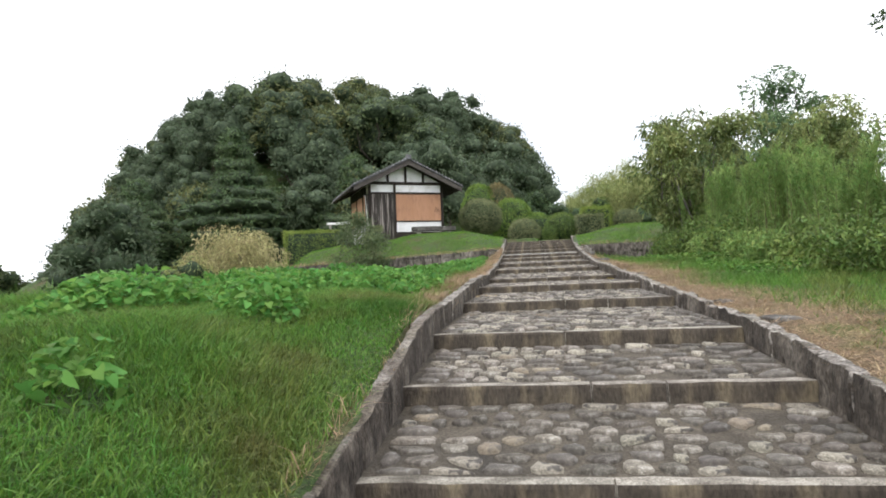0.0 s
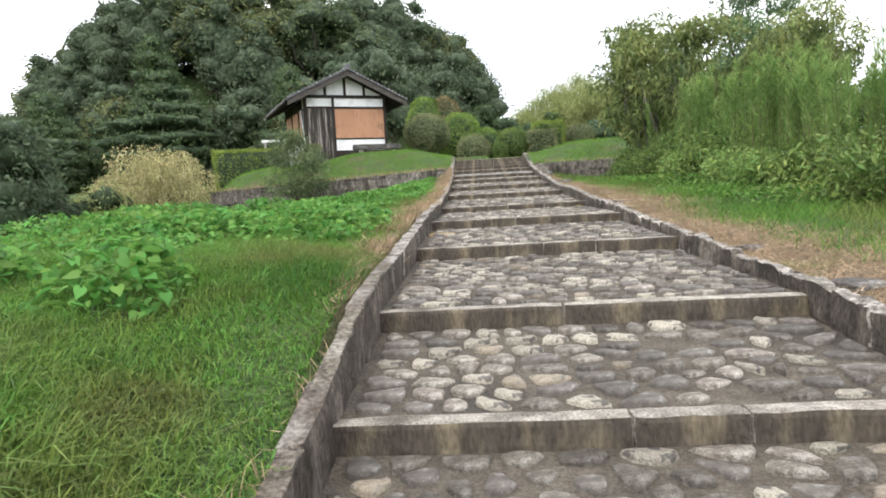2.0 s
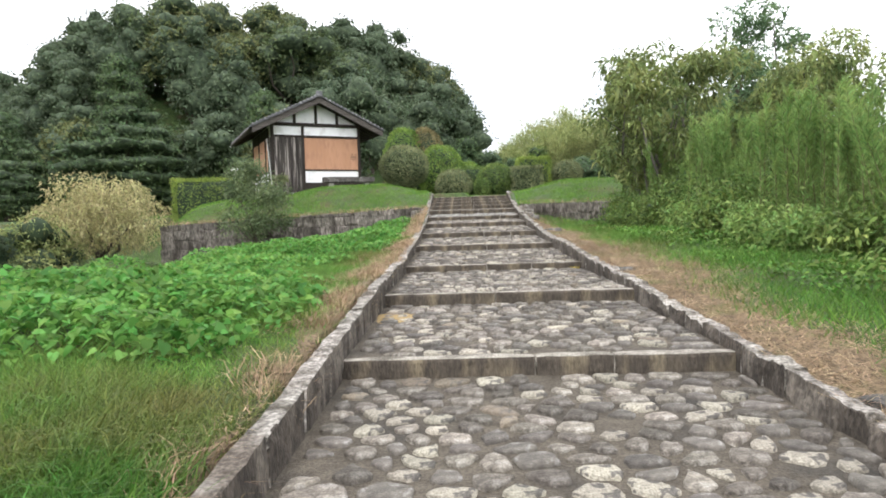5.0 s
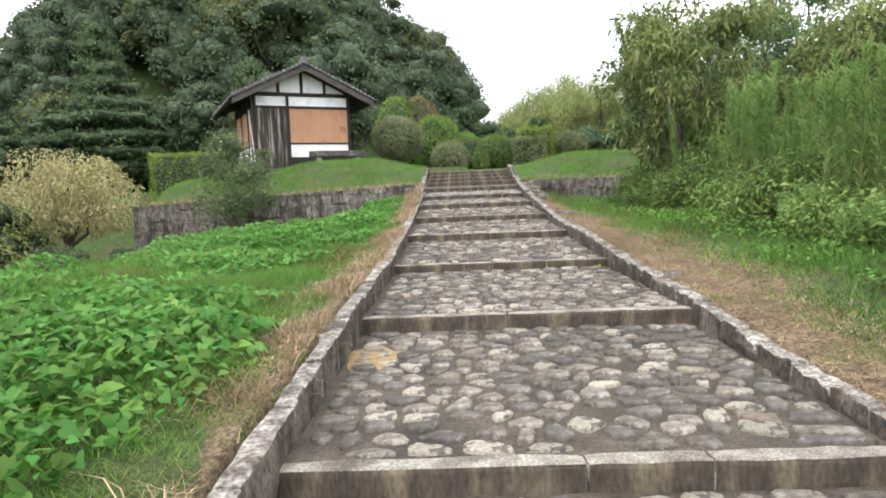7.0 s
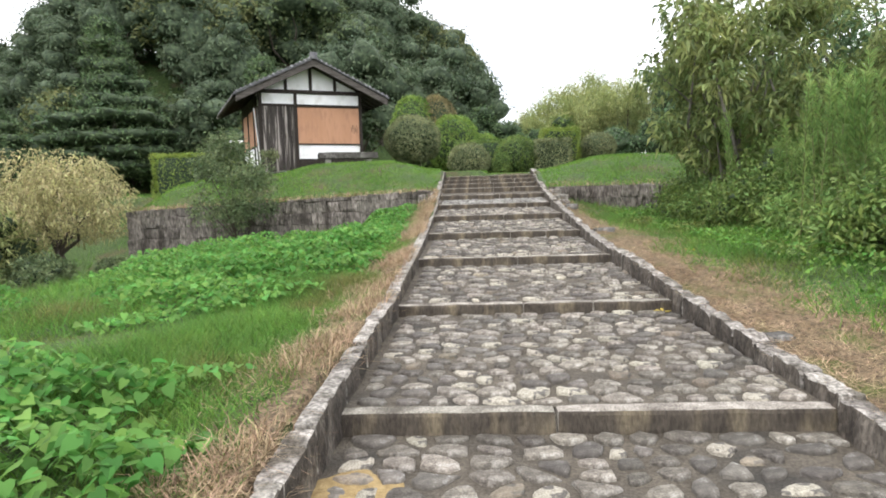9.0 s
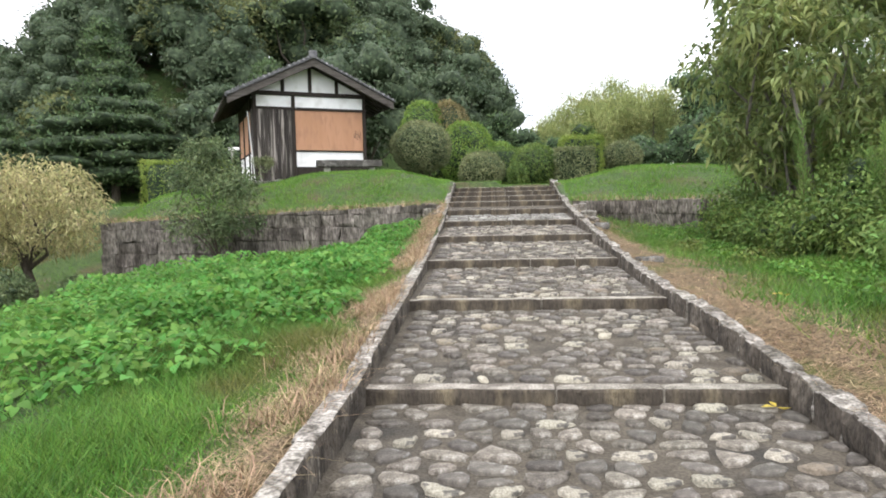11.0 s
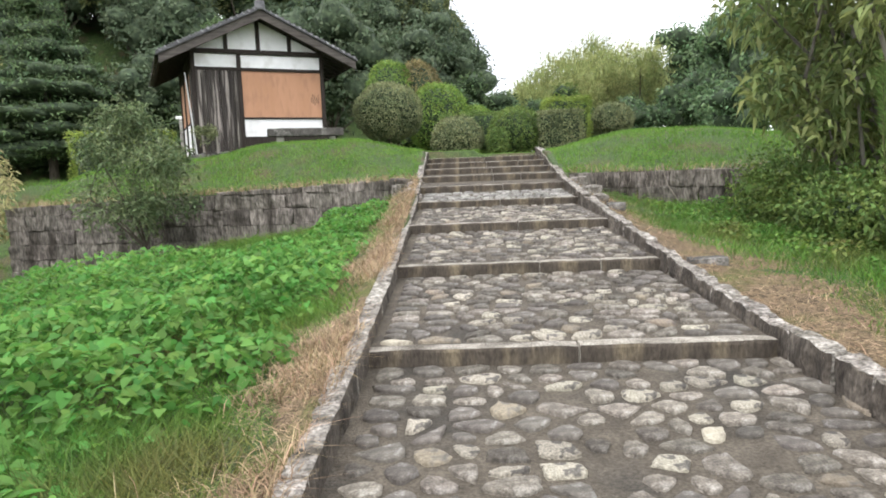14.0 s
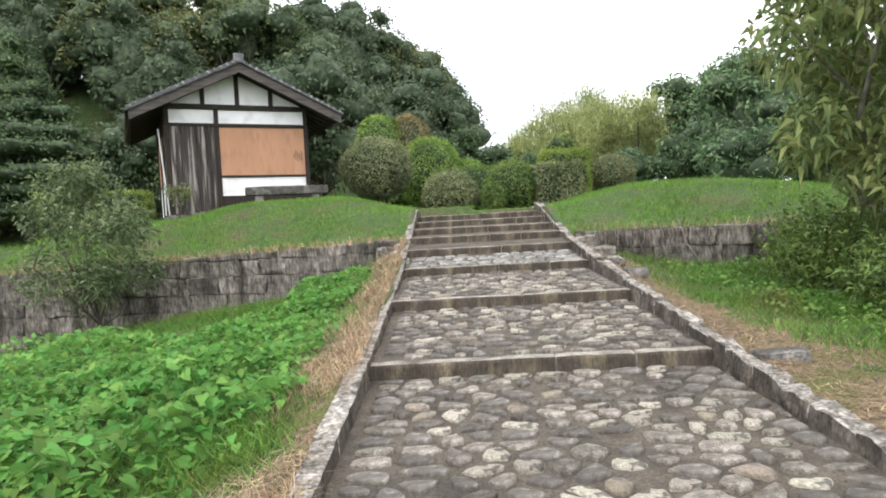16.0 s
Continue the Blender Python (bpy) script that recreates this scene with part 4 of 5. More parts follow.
for x, y, h, r in ((-14.5, 62, 9, 3.4), (-9, 58, 10.5, 4), (-4.2, 60, 8.4, 3.2)):
    tree("broadleaf_tree", "dark green broadleaf tree behind the storehouse", (x, y, gz(x, y)), pyr.uniform(0, 360), h, r, "forest", rng, n=16, per=240, size=0.34, width=0.2, trunk=0.2, core=0.72, group="background trees", facing=True, core_mat="forest_core", ragged=0.2)

# dark bushes at the far side of the field
for x, y, h, r in ((-17.6, 25, 5.9, 2.3), (-18.6, 27.6, 4.6, 2.0), (-20.5, 29.5, 4.6, 2.1)):
    tree("leafy_bush", "dense dark green bush at the field's edge", (x, y, gz(x, y)), pyr.uniform(0, 360), h, r, "forest", rng, n=19, per=230, size=0.24, width=0.1, trunk=0.12, core=0.66, clump=0.36, up=0.4, group="field edge bushes", category="bush")
for x, y, h, r in ((-60, 75, 9, 4.5), (-72, 80, 11, 4), (-85, 80, 9, 5), (-52, 70, 7, 4), (-66, 68, 6, 4), (-95, 85, 10, 5), (-45, 62, 7.5, 4)):
    tree("distant_tree", "distant green tree beyond the field", (x, y, gz(x, y) - 0.4), pyr.uniform(0, 360), h, r, "forest_light", rng, n=12, per=150, size=0.6, width=0.4, trunk=0.15, core=0.8, group="distant trees")
# yellowing willow-like tree
tree("yellowing_tree", "small tree with yellowing narrow leaves in the field", (-15.8, 33, gz(-15.8, 33)), 0, 5.05, 2.85, "yellow_leaf", rng, n=30, per=400, size=0.17, width=0.045,
     trunk=0.28, tr=0.17, core=0.0, clump=0.34, droop=0.6, up=-0.1, lean=(-0.3, 0))
tree("yellowing_bush", "pale yellow-green bush beside the yellowing tree", (-17.2, 30.5, gz(-17.2, 30.5)), 0, 3.2, 1.9, "bamboo", rng, n=12, per=260, size=0.2, width=0.06, trunk=0.1, core=0.6, droop=0.5, category="bush")
for x, y, h, r in ((-15.2, 30.6, 1.5, 1.2), (-13.9, 29.2, 1.1, 0.9), (-16.8, 28.6, 1.7, 1.3), (-12.6, 30.4, 0.8, 0.7)):
    tree("leafy_bush", "low dull green bush below the yellowing tree", (x, y, gz(x, y)), 30 * x, h, r, "shrub", rng, n=14, per=240, size=0.13, width=0.05, trunk=0.08, tr=0.04, core=0.4, clump=0.36, group="field edge bushes", category="bush")
# shrub before the left wall
tree("green_shrub", "airy grey-green shrub growing before the stone wall", (-8.6, 31.2, gz(-8.6, 31.2)), 0, 3.9, 1.45, "shrub", rng, n=24, per=330, size=0.14, width=0.045, ragged=0.13, trunk=0.08, tr=0.05, core=0.0, clump=0.3, droop=0.3, category="bush")
tree("sapling", "small pale sapling beside the plank wall", (-9.4, 37.6, gz(-9.4, 37.6)), 0, 1.25, 0.5, "hedge_grey", rng, n=4, per=150, size=0.1, width=0.04, trunk=0.3, tr=0.025, core=0.0, category="bush")

# ---- clipped bushes of the terrace ----
def terrace(x, y):
    return (x, y, gz(x, y))


topiary("clipped_bush", "large round clipped bush on bare stems", (-3.55, 42.0, 3.3), 1.36, 1.35, 1.18, "hedge_grey", rng, 7500, stems=0.55)
topiary("clipped_bush", "low round clipped bush at the top of the steps", (-0.8, 40.2, 3.0), 0.95, 0.9, 0.82, "hedge_grey", rng, 4200)
topiary("clipped_bush", "slanting clipped bush with a smooth shaded side", (1.5, 41.2, 3.05), 1.05, 0.9, 0.98, "hedge", rng, 4500)
topiary("clipped_bush", "small rounded clipped bush", (0.68, 39.8, 3.1), 0.38, 0.45, 0.5, "hedge", rng, 1700)
topiary("clipped_hedge", "box-shaped clipped hedge above the steps", (3.15, 41.2, 3.3), 0.82, 0.8, 0.72, "hedge_grey", rng, 4200, "box")
topiary("clipped_hedge", "yellow-green box-shaped clipped hedge", (3.8, 43.6, 3.7), 0.92, 0.9, 0.88, "hedge_yellow", rng, 4200, "box")
topiary("clipped_bush", "grey-green rounded clipped bush", (5.75, 43.5, 3.75), 0.88, 0.85, 0.74, "hedge_grey", rng, 3500)
topiary("clipped_hedge", "dark low hedge between the bushes", (-0.2, 43.6, 3.4), 1.3, 0.8, 0.8, "hedge", rng, 2600, "box")
topiary("clipped_bush", "tall bright green domed bush", (-4.2, 49.6, 3.5), 1.45, 1.45, 2.5, "hedge_bright", rng, 5200)
topiary("clipped_bush", "tall domed bush with reddish brown leaves", (-2.75, 50.0, 3.5), 1.35, 1.3, 2.5, "hedge_red", rng, 5200)
topiary("clipped_bush", "bright green spreading bush", (-1.7, 47.2, 3.4), 1.45, 1.35, 1.75, "hedge_bright", rng, 5200)
topiary("clipped_bush", "bright green spreading bush", (-0.3, 47.8, 3.4), 1.6, 1.2, 1.2, "hedge_bright", rng, 4200)
topiary("clipped_hedge", "yellow-green clipped hedge beside the storehouse", (-15.0, 43.0, gz(-15.0, 43.0)), 2.0, 0.8, 1.3, "hedge_yellow", rng, 5200, "box", turn=12)
for x, y, h, r in ((-0.5, 51.5, 4.6, 1.6), (0.9, 52.2, 4.3, 1.5)):
    tree("dark_pine", "low dark pine behind the clipped bushes", (x, y, gz(x, y)), pyr.uniform(0, 360), h, r, "conifer", rng, n=14, per=200, size=0.26, width=0.09, trunk=0.15, core=0.75, group="low pines")
for x, y, h, r in ((4.3, 56, 5.2, 1.5), (5.6, 57.5, 6.6, 1.6), (7.0, 57, 7.2, 1.8), (8.4, 58.5, 8.2, 1.8), (9.8, 58, 8.0, 2.0), (5.8, 52, 4.8, 1.6), (3.2, 53, 4.2, 1.4), (7.4, 52.6, 5.6, 1.6), (9.0, 52, 6.2, 1.8)):
    tree("bamboo_thicket", "pale yellow-green feathery thicket", (x, y, gz(x, y)), pyr.uniform(0, 360), h, r, "bamboo", rng, n=44, per=170, size=0.36, width=0.045, trunk=0.05, core=0.0, droop=0.05, up=1.1, clump=0.2, group="thickets", ragged=0.28)
for x, y, h, r in ((12, 55, 7.4, 2.8), (15, 54, 8.8, 3.0), (18.5, 52, 8.0, 3.2), (12.5, 48, 7.5, 2.6), (22, 50, 5.5, 3.0), (16, 46, 6.5, 2.8), (26, 46, 4.5, 3.0), (11, 42.5, 6.0, 2.2)):
    tree("broadleaf_tree", "dark blue-green tree behind the terrace", (x, y, gz(x, y)), pyr.uniform(0, 360), h, r, "dark_leaf", rng, n=24, per=210, size=0.24, width=0.11, trunk=0.04, core=0.65, group="background trees", clump=0.34, facing=True, core_mat="forest_core", ragged=0.2)

for i in range(16):
    x, y = -2.5 + 1.75 * i, 48.5 + 1.5 * math.sin(i * 1.7)
    tree("leafy_bush", "green bush closing the back of the terrace", (x, y, gz(x, y) - 0.1), 40 * i, 2.6 + 0.7 * math.sin(i * 2.1), 1.5, "dark_leaf" if i % 4 else "hedge", rng, n=10, per=220, size=0.2, width=0.09, trunk=0.05, tr=0.05, core=0.8, group="terrace bushes", category="bush")

for x, y, h, r in ((9.4, 39.2, 2.4, 1.5), (11.6, 38.6, 2.8, 1.7), (14.0, 39.0, 3.0, 1.8)):
    tree("leafy_bush", "green bush closing the back of the terrace", (x, y, gz(x, y) - 0.1), 50 * x, h, r, "dark_leaf", rng, n=12, per=240, size=0.16, width=0.07, trunk=0.05, tr=0.05, core=0.7, group="terrace bushes", category="bush", ragged=0.1)

# ---- right side: trees, tall weeds, shrubs ----
tree("persimmon_tree", "spreading tree with drooping yellow-green leaves", (6.15, 25.8, gz(6.15, 25.8)), 20, 6.3, 2.75, "tree_leaf", rng, n=70, per=180, size=0.2, width=0.066, ragged=0.07, branches=26, wood="pale_bark",
     trunk=0.1, tr=0.11, core=0.0, droop=0.55, up=-0.1, clump=0.2)
tree("persimmon_tree", "spreading tree with drooping yellow-green leaves", (9.9, 24.5, gz(9.9, 24.5)), 120, 5.4, 2.2, "tree_leaf", rng, n=30, per=360, size=0.16, width=0.06,
     trunk=0.22, tr=0.12, core=0.0, droop=0.5, up=-0.1, clump=0.34)
for x, y, h, r, mt in ((10.6, 30, 7.4, 1.9, "dark_leaf"), (13.2, 30.5, 4.8, 1.7, "dark_leaf"), (12.6, 20.5, 3.4, 1.7, "tree_leaf"), (15.5, 26, 4.2, 1.9, "dark_leaf"), (12.2, 35, 7.0, 2.4, "dark_leaf"),
                       (14.2, 17.5, 3.4, 1.8, "tree_leaf")):
    tree("broadleaf_tree", "leafy green tree in the thicket", (x, y, gz(x, y)), pyr.uniform(0, 360), h, r, mt, rng, n=20, per=260, size=0.17, width=0.08, trunk=0.2, core=0.0, group="thicket trees", clump=0.32)
over = thing("overhanging_tree", "dark-leaved tree reaching over the verge", "tree", "", (8.1, 12.9, gz(8.1, 12.9)))
boughs = [(-1.7, 0.0, 4.5, 0.3, 0.2), (-1.35, 0.1, 3.95, 0.32, 0.24), (-1.0, -0.1, 3.5, 0.36, 0.3), (-0.75, 0.0, 4.75, 0.4, 0.3), (-0.35, 0.2, 4.1, 0.5, 0.4), (0.2, 0.0, 4.8, 0.6, 0.45), (0.6, 0.1, 3.9, 0.6, 0.5)]
link("trunk", join_tubes("trunk", limbs(3.4, 0.08, boughs, rng, (0, 0), 7)), "bark", over, smooth=True)
add_crown(over, boughs, 80, 0.14, 0.055, "forest", rng, core=0.0, droop=0.35)
for x, y, h, r in ((5.2, 12.2, 0.85, 0.95), (6.3, 10.6, 1.15, 1.2), (8.2, 9.0, 1.5, 1.4), (7.6, 12.2, 1.5, 1.3), (5.9, 22.4, 1.0, 0.9), (5.4, 25.2, 1.1, 1.0), (5.2, 27.6, 1.0, 0.9), (6.3, 28.6, 1.3, 1.0), (6.8, 19.5, 1.2, 1.1), (7.0, 15.5, 1.2, 1.2), (5.0, 18.4, 0.9, 0.8)):
    tree("leafy_shrub", "low tangled green shrub beside the verge", (x, y, gz(x, y)), pyr.uniform(0, 360), h, r, "hedge", rng, n=12, per=240, size=0.12, width=0.045, trunk=0.08, tr=0.03, core=0.0, droop=0.35, ragged=0.2, group="verge shrubs", category="bush")


for x, y, h, r in ((4.9, 24.6, 0.9, 0.9), (5.4, 23.2, 1.2, 1.0), (6.3, 24.2, 1.8, 1.3), (5.7, 26.3, 1.3, 1.0), (6.7, 21.8, 1.7, 1.2), (7.4, 23.4, 2.2, 1.4), (6.7, 27.4, 1.7, 1.2), (6.0, 20.2, 1.2, 0.9)):
    tree("leafy_shrub", "dense dark green shrub in the shade of the trees", (x, y, gz(x, y)), pyr.uniform(0, 360), h, r, "hedge", rng, n=16, per=260, size=0.1, width=0.04, trunk=0.05, tr=0.03, core=0.35, ragged=0.16,
         droop=0.3, group="shaded shrubs", category="bush", clump=0.36)

for i in range(17):
    y = 13.6 + 0.85 * i + pyr.uniform(-0.3, 0.3)
    x = 5.0 + 0.06 * abs(y - 20) + pyr.uniform(-0.3, 0.7)
    h = pyr.uniform(0.5, 0.9)
    tree("leafy_shrub", "low tangled green shrub beside the verge", (x, y, gz(x, y)), pyr.uniform(0, 360), h, h * 0.75, pyr.choice(("goldenrod", "hedge", "goldenrod")), rng, n=9, per=230, size=0.12, width=0.04, trunk=0.08, tr=0.03,
         core=0.0, droop=0.35, group="verge shrubs", category="bush", clump=0.36, ragged=0.14)


def tall_weed(i, rng):
    """An upright weed with a feathery plume of narrow leaves."""
    t = thing("tall_weed", "tall upright feathery green weed", "weed", "tall weeds", (0, 0, -100))
    stems, lv = [], []
    for s in range(5):
        bx, by = rng.normal(size=2) * 0.24
        h = rng.uniform(1.5, 2.75)
        tx, ty = bx + rng.normal() * 0.2, by + rng.normal() * 0.2
        stems.append(tube([(bx, by, -0.1), ((bx + tx) / 2, (by + ty) / 2, h * 0.55), (tx, ty, h)], [0.014, 0.01, 0.003], 4))
        f = rng.uniform(0.06, 1.0, 270) ** 0.6
        p = np.stack([bx + (tx - bx) * f, by + (ty - by) * f, h * f], 1)
        a = rng.uniform(0, 6.28, 270)
        d = np.stack([np.cos(a), np.sin(a), rng.uniform(0.8, 2.2, 270)], 1)
        lv.append(leaves(p, d, 0.15, 0.015, rng, 0.2, 0.15))
    link("stem", join_tubes("stem", stems), "stem", t)
    link("leaf_plume", mesh_np("leaf_plume", *merge(*lv)), "goldenrod", t)
    return t


WEEDS = [tall_weed(i, rng) for i in range(6)]
spots = []
for q in range(16):
    spots.append((5.6 + 1.9 * ((q * 0.618) % 1), 13.8 + 0.22 * q))
while len(spots) < 86:
    y = pyr.uniform(14.0, 26.0)
    near = 4.9 + 0.06 * abs(y - 20) + (0.5 if y < 16 else 0)
    x = near + 0.25 + abs(pyr.gauss(0, 1.6))
    if x < 10.5:
        spots.append((x, y))
for i, (x, y) in enumerate(spots):
    m = pose(x, y, gz(x, y), pyr.uniform(-5, 5), pyr.uniform(-5, 5), pyr.uniform(0, 360))
    if i < 6:
        WEEDS[i].matrix_basis = m
        continue
    t = copy_thing(WEEDS[i % 6], m)
    sc = pyr.uniform(0.6, 0.85) + 0.4 * max(0.0, math.sin(y * 1.7 + x * 0.8))
    t.scale = (sc, sc, sc)

# dry vine hanging before the right wall
vine = thing("dry_vine", "pale dry vine looping over the wall", "vine", "", (0, 0, 0))
vs, fs = tube([(3.86, 30.32, 2.56), (3.92, 30.1, 2.1), (4.16, 29.8, 1.6), (4.42, 29.4, 1.32), (4.7, 29.3, 1.34), (5.1, 29.35, 1.6), (5.65, 29.4, 1.95)], [0.012] * 7, 5)
link("strand", mesh_np("strand", vs, fs), "vine", vine)

for i in range(26):
    x = 2.3 + 0.17 * i + pyr.uniform(-0.1, 0.1)
    y = float(wall_line(x)) - 0.06
    z = 2.42
    pts = [(x, y + 0.1, z + 0.05)]
    for q in range(4):
        x += pyr.uniform(-0.09, 0.09)
        z -= pyr.uniform(0.1, 0.2)
        pts.append((x, y - 0.02 - pyr.uniform(0, 0.05), z))
    root = thing("hanging_root", "thin dry root hanging down the stone wall", "root", "roots on the wall")
    vs, fs = tube(pts, [0.007, 0.006, 0.005, 0.004, 0.002], 5)
    link("strand", mesh_np("strand", vs, fs), "vine", root)
for x, y, w, d2, rz in ((2.22, 7.35, 0.36, 0.3, 12), (1.98, 22.4, 0.42, 0.26, -8), (2.2, 9.3, 0.3, 0.2, 20), (2.05, 15.2, 0.3, 0.22, 5), (1.95, 26.6, 0.34, 0.24, -12)):
    st = thing("loose_slab", "flat dark grey stone slab lying against the kerb", "stone", "slabs by the kerb", (x, y, float(interp(y, KR)) - 0.06), rz)
    rough_box("slab", (-w / 2, w / 2, -d2 / 2, d2 / 2, -0.1, 0.06), "slab_dark", st, pyr, 3, 0.02, 0.015)
for x, y, sc in ((1.62, 17.02, 1.2), (2.75, 19.6, 1.1)):
    k2 = max(i for i, q in enumerate(STEPS) if q[0] <= y)
    (ya, za), (yb, zb2) = STEPS[k2], STEPS[k2 + 1]
    z = za + (zb2 - rise(yb) - za) * (y - ya) / (yb - ya) + 0.02 if x < 1.8 else gz(x, y) + 0.05
    lf = thing("fallen_leaf", "yellow fallen leaf lying on the path", "leaf", "fallen leaves", (x, y, z), 70 * sc)
    v, f = leaves(np.zeros((3, 3)), np.array([[1, 0.2, 0.12], [-0.4, 1, 0.1], [-0.5, -0.8, 0.15]]), 0.085 * sc, 0.05, np.random.default_rng(4), 0.2)
    link("blade", mesh_np("blade", v, f), "fallen", lf)

# ---- benches and stones of the terrace ----
stone_bench("dark weathered stone bench slab before the storehouse", -6.05, 38.1, 20, 2.6, 0.55, "slab_dark")
RAIL = 6.7 - gz(-18.6, 56.5)
rail = thing("stone_rail", "pale stone rail on short posts beside the storehouse", "rail", "", (-18.6, 56.5, gz(-18.6, 56.5)), 5)
rough_box("top_rail", (0.1, 2.3, -0.1, 0.1, RAIL - 0.2, RAIL), "plaster", rail, pyr, 3, 0.01, 0.02)
for a in (0.4, 1.9):
    rough_box("rail_post", (a - 0.1, a + 0.1, -0.1, 0.1, -0.3, RAIL - 0.2), "slab", rail, pyr, 2, 0.01, 0.02)
edge = thing("stone_edging", "sloping pale stone edging at the lawn's end", "edging", "", (-15.2, 38.6, gz(-15.2, 38.6) - 0.1), 32)
rough_box("edging_stone", (-1.6, 1.6, -0.15, 0.15, -0.4, 0.3), "slab", edge, pyr, 3, 0.02, 0.02)
sill = thing("threshold_stone", "pale stone threshold at the head of the steps", "stone", "", (-1.25, 38.2, 3.2))
rough_box("block", (-0.4, 0.4, -0.18, 0.18, -0.4, 0.05), "slab", sill, pyr, 3, 0.01, 0.02)

# ---- grass, straw and weeds ----
rng = np.random.default_rng(21)
PATCHES = [(-4.25, 11.9, 2.35, 2.75, 0.5), (-4.2, 22.2, 2.25, 5.1, 0.55), (-4.6, 6.6, 0.8, 1.1, 0.3), (-7.3, 17.0, 1.0, 1.6, 0.35), (-7.3, 25.4, 2.2, 3.4, 0.4),
           (-3.1, 28.2, 0.8, 1.7, 0.35), (-7.2, 12.8, 1.6, 2.4, 0.4), (-5.2, 4.2, 0.55, 0.5, 0.2), (-9.5, 10, 1.6, 2.2, 0.35), (-3.1, 6.7, 0.45, 0.7, 0.2), (-2.9, 3.6, 0.25, 0.3, 0.2)]


def in_patch(x, y):
    k = np.zeros_like(x)
    for cx, cy, rx, ry, h in PATCHES:
        k = np.maximum(k, 1.25 - np.hypot((x - cx) / rx, (y - cy) / ry) - 0.35 * lumps(x, y, 3.1))
    return np.clip(k * 2.2, 0, 1)


def left_edge(y):
    return interp(y, XL) - 0.2 + 0.1 * (1 - smooth((y - 5) / 6))


def strip(y):
    """Width of the dry strip beside the left kerb."""
    return 0.1 + 0.4 * smooth((y - 5) / 9) + 0.07 * np.sin(y * 1.9) + 0.06 * np.sin(y * 4.7)


def keep(a, m):
    return [q[m] for q in a]


def stuff(name, label, vf, mat, category):
    ob = link(name, mesh_np(name, *vf), mat)
    return tagged(ob, label, category, kind="stuff")


def turf(n, x0, x1, y0, y1, h0, h1, w, seg, fade):
    x, y = scatter(n, x0, x1, y0, y1, rng)
    x, y = keep((x, y), (x < left_edge(y) - strip(y) * rng.uniform(-0.05, 1.25, n)) & (y < np.where(x > -13.4, wall_line(x) - 0.12, 60)) & (in_patch(x, y) < rng.uniform(0, 1.3, n)) & (rng.uniform(0, 1, n) < fade(x, y)))
    h = (h0 + h1 * lumps(x, y, 1.7) ** 1.5) * (0.6 + 0.4 * smooth((left_edge(y) - x) / 1.6))
    return blades(x, y, h, w, rng, 1.0, seg=seg)


vf1 = turf(140000, -6.5, -1.45, -1.5, 9.5, 0.11, 0.2, 0.005, 2, lambda x, y: smooth((x + 6.5) / 1.5) * smooth((9.5 - y) / 2))
vf2 = merge(turf(60000, -3.8, -1.5, 7.5, 22, 0.1, 0.17, 0.0055, 1, lambda x, y: 1.0 + 0 * x),
            turf(160000, -8.0, -1.5, -3, 32.5, 0.09, 0.19, 0.0055, 1, lambda x, y: smooth((x + 8.0) / 2)),
            turf(110000, -24, -5, -8, 46, 0.15, 0.22, 0.009, 1, lambda x, y: smooth((-5 - x) / 3)))
stuff("field_grass", "long green grass of the sloping field", vf1, "grass", "grass")
stuff("field_grass", "long green grass of the sloping field", vf2, "grass", "grass")
# dry grass hanging over the wall tops
x = np.concatenate([rng.uniform(-13.2, -1.9, 1500), rng.uniform(1.9, 9, 350)])
y = wall_line(x) + rng.uniform(-0.1, 0.45, len(x))
vt, ft = blades(x, y, np.full(len(x), 0.22), 0.006, rng, 1.1, seg=2, z=np.where(x < 0, 2.42 + 0.035 * (x + 1.9), 2.45 - 0.01 * (x - 1.8)) + 0.0)
stuff("dry_fringe", "dry tan grass hanging over the wall top", (vt, ft), "straw", "straw")
# terrace lawns
x, y = scatter(150000, -14, 9, 30.5, 44, rng)
cx, cy = x + 8.49, y - 38.87
hu, hv = cx * math.cos(radians(27)) + cy * math.sin(radians(27)), -cx * math.sin(radians(27)) + cy * math.cos(radians(27))
ok = (y > wall_line(x) + 0.12) & ((x < interp(y, XL) - 0.15) | (x > interp(y, XR) + 0.2) | (y > 38.5)) & ~((hu > -1.7) & (hu < 3.2) & (hv > -0.1))
x, y = keep((x, y), ok)
stuff("lawn", "short mown lawn on the terrace mounds", blades(x, y, np.full(len(x), 0.10), 0.010, rng, 0.5, seg=1), "mown", "grass")
# right verge
x, y = scatter(190000, 1.9, 12.5, -4, 30.5, rng)
d = x - interp(y, XR) - 0.25
band = 0.95 + 0.25 * np.sin(y * 0.9) + 0.12 * np.sin(y * 3.1)
x, y = keep((x, y), (d > band * rng.uniform(0.3, 1.45, len(x))) & (rng.uniform(0, 1, len(x)) > 0.95 * smooth((x - 5.5) / 6.5)) & (rng.uniform(0, 1, len(x)) < smooth((y + 4) / 5)) & (y < wall_line(x) - 0.1))
stuff("verge_grass", "green grass of the verge under the thicket", blades(x, y, 0.09 + 0.15 * lumps(x, y, 1.6), 0.0075, rng, 0.8, seg=1), "grass", "grass")
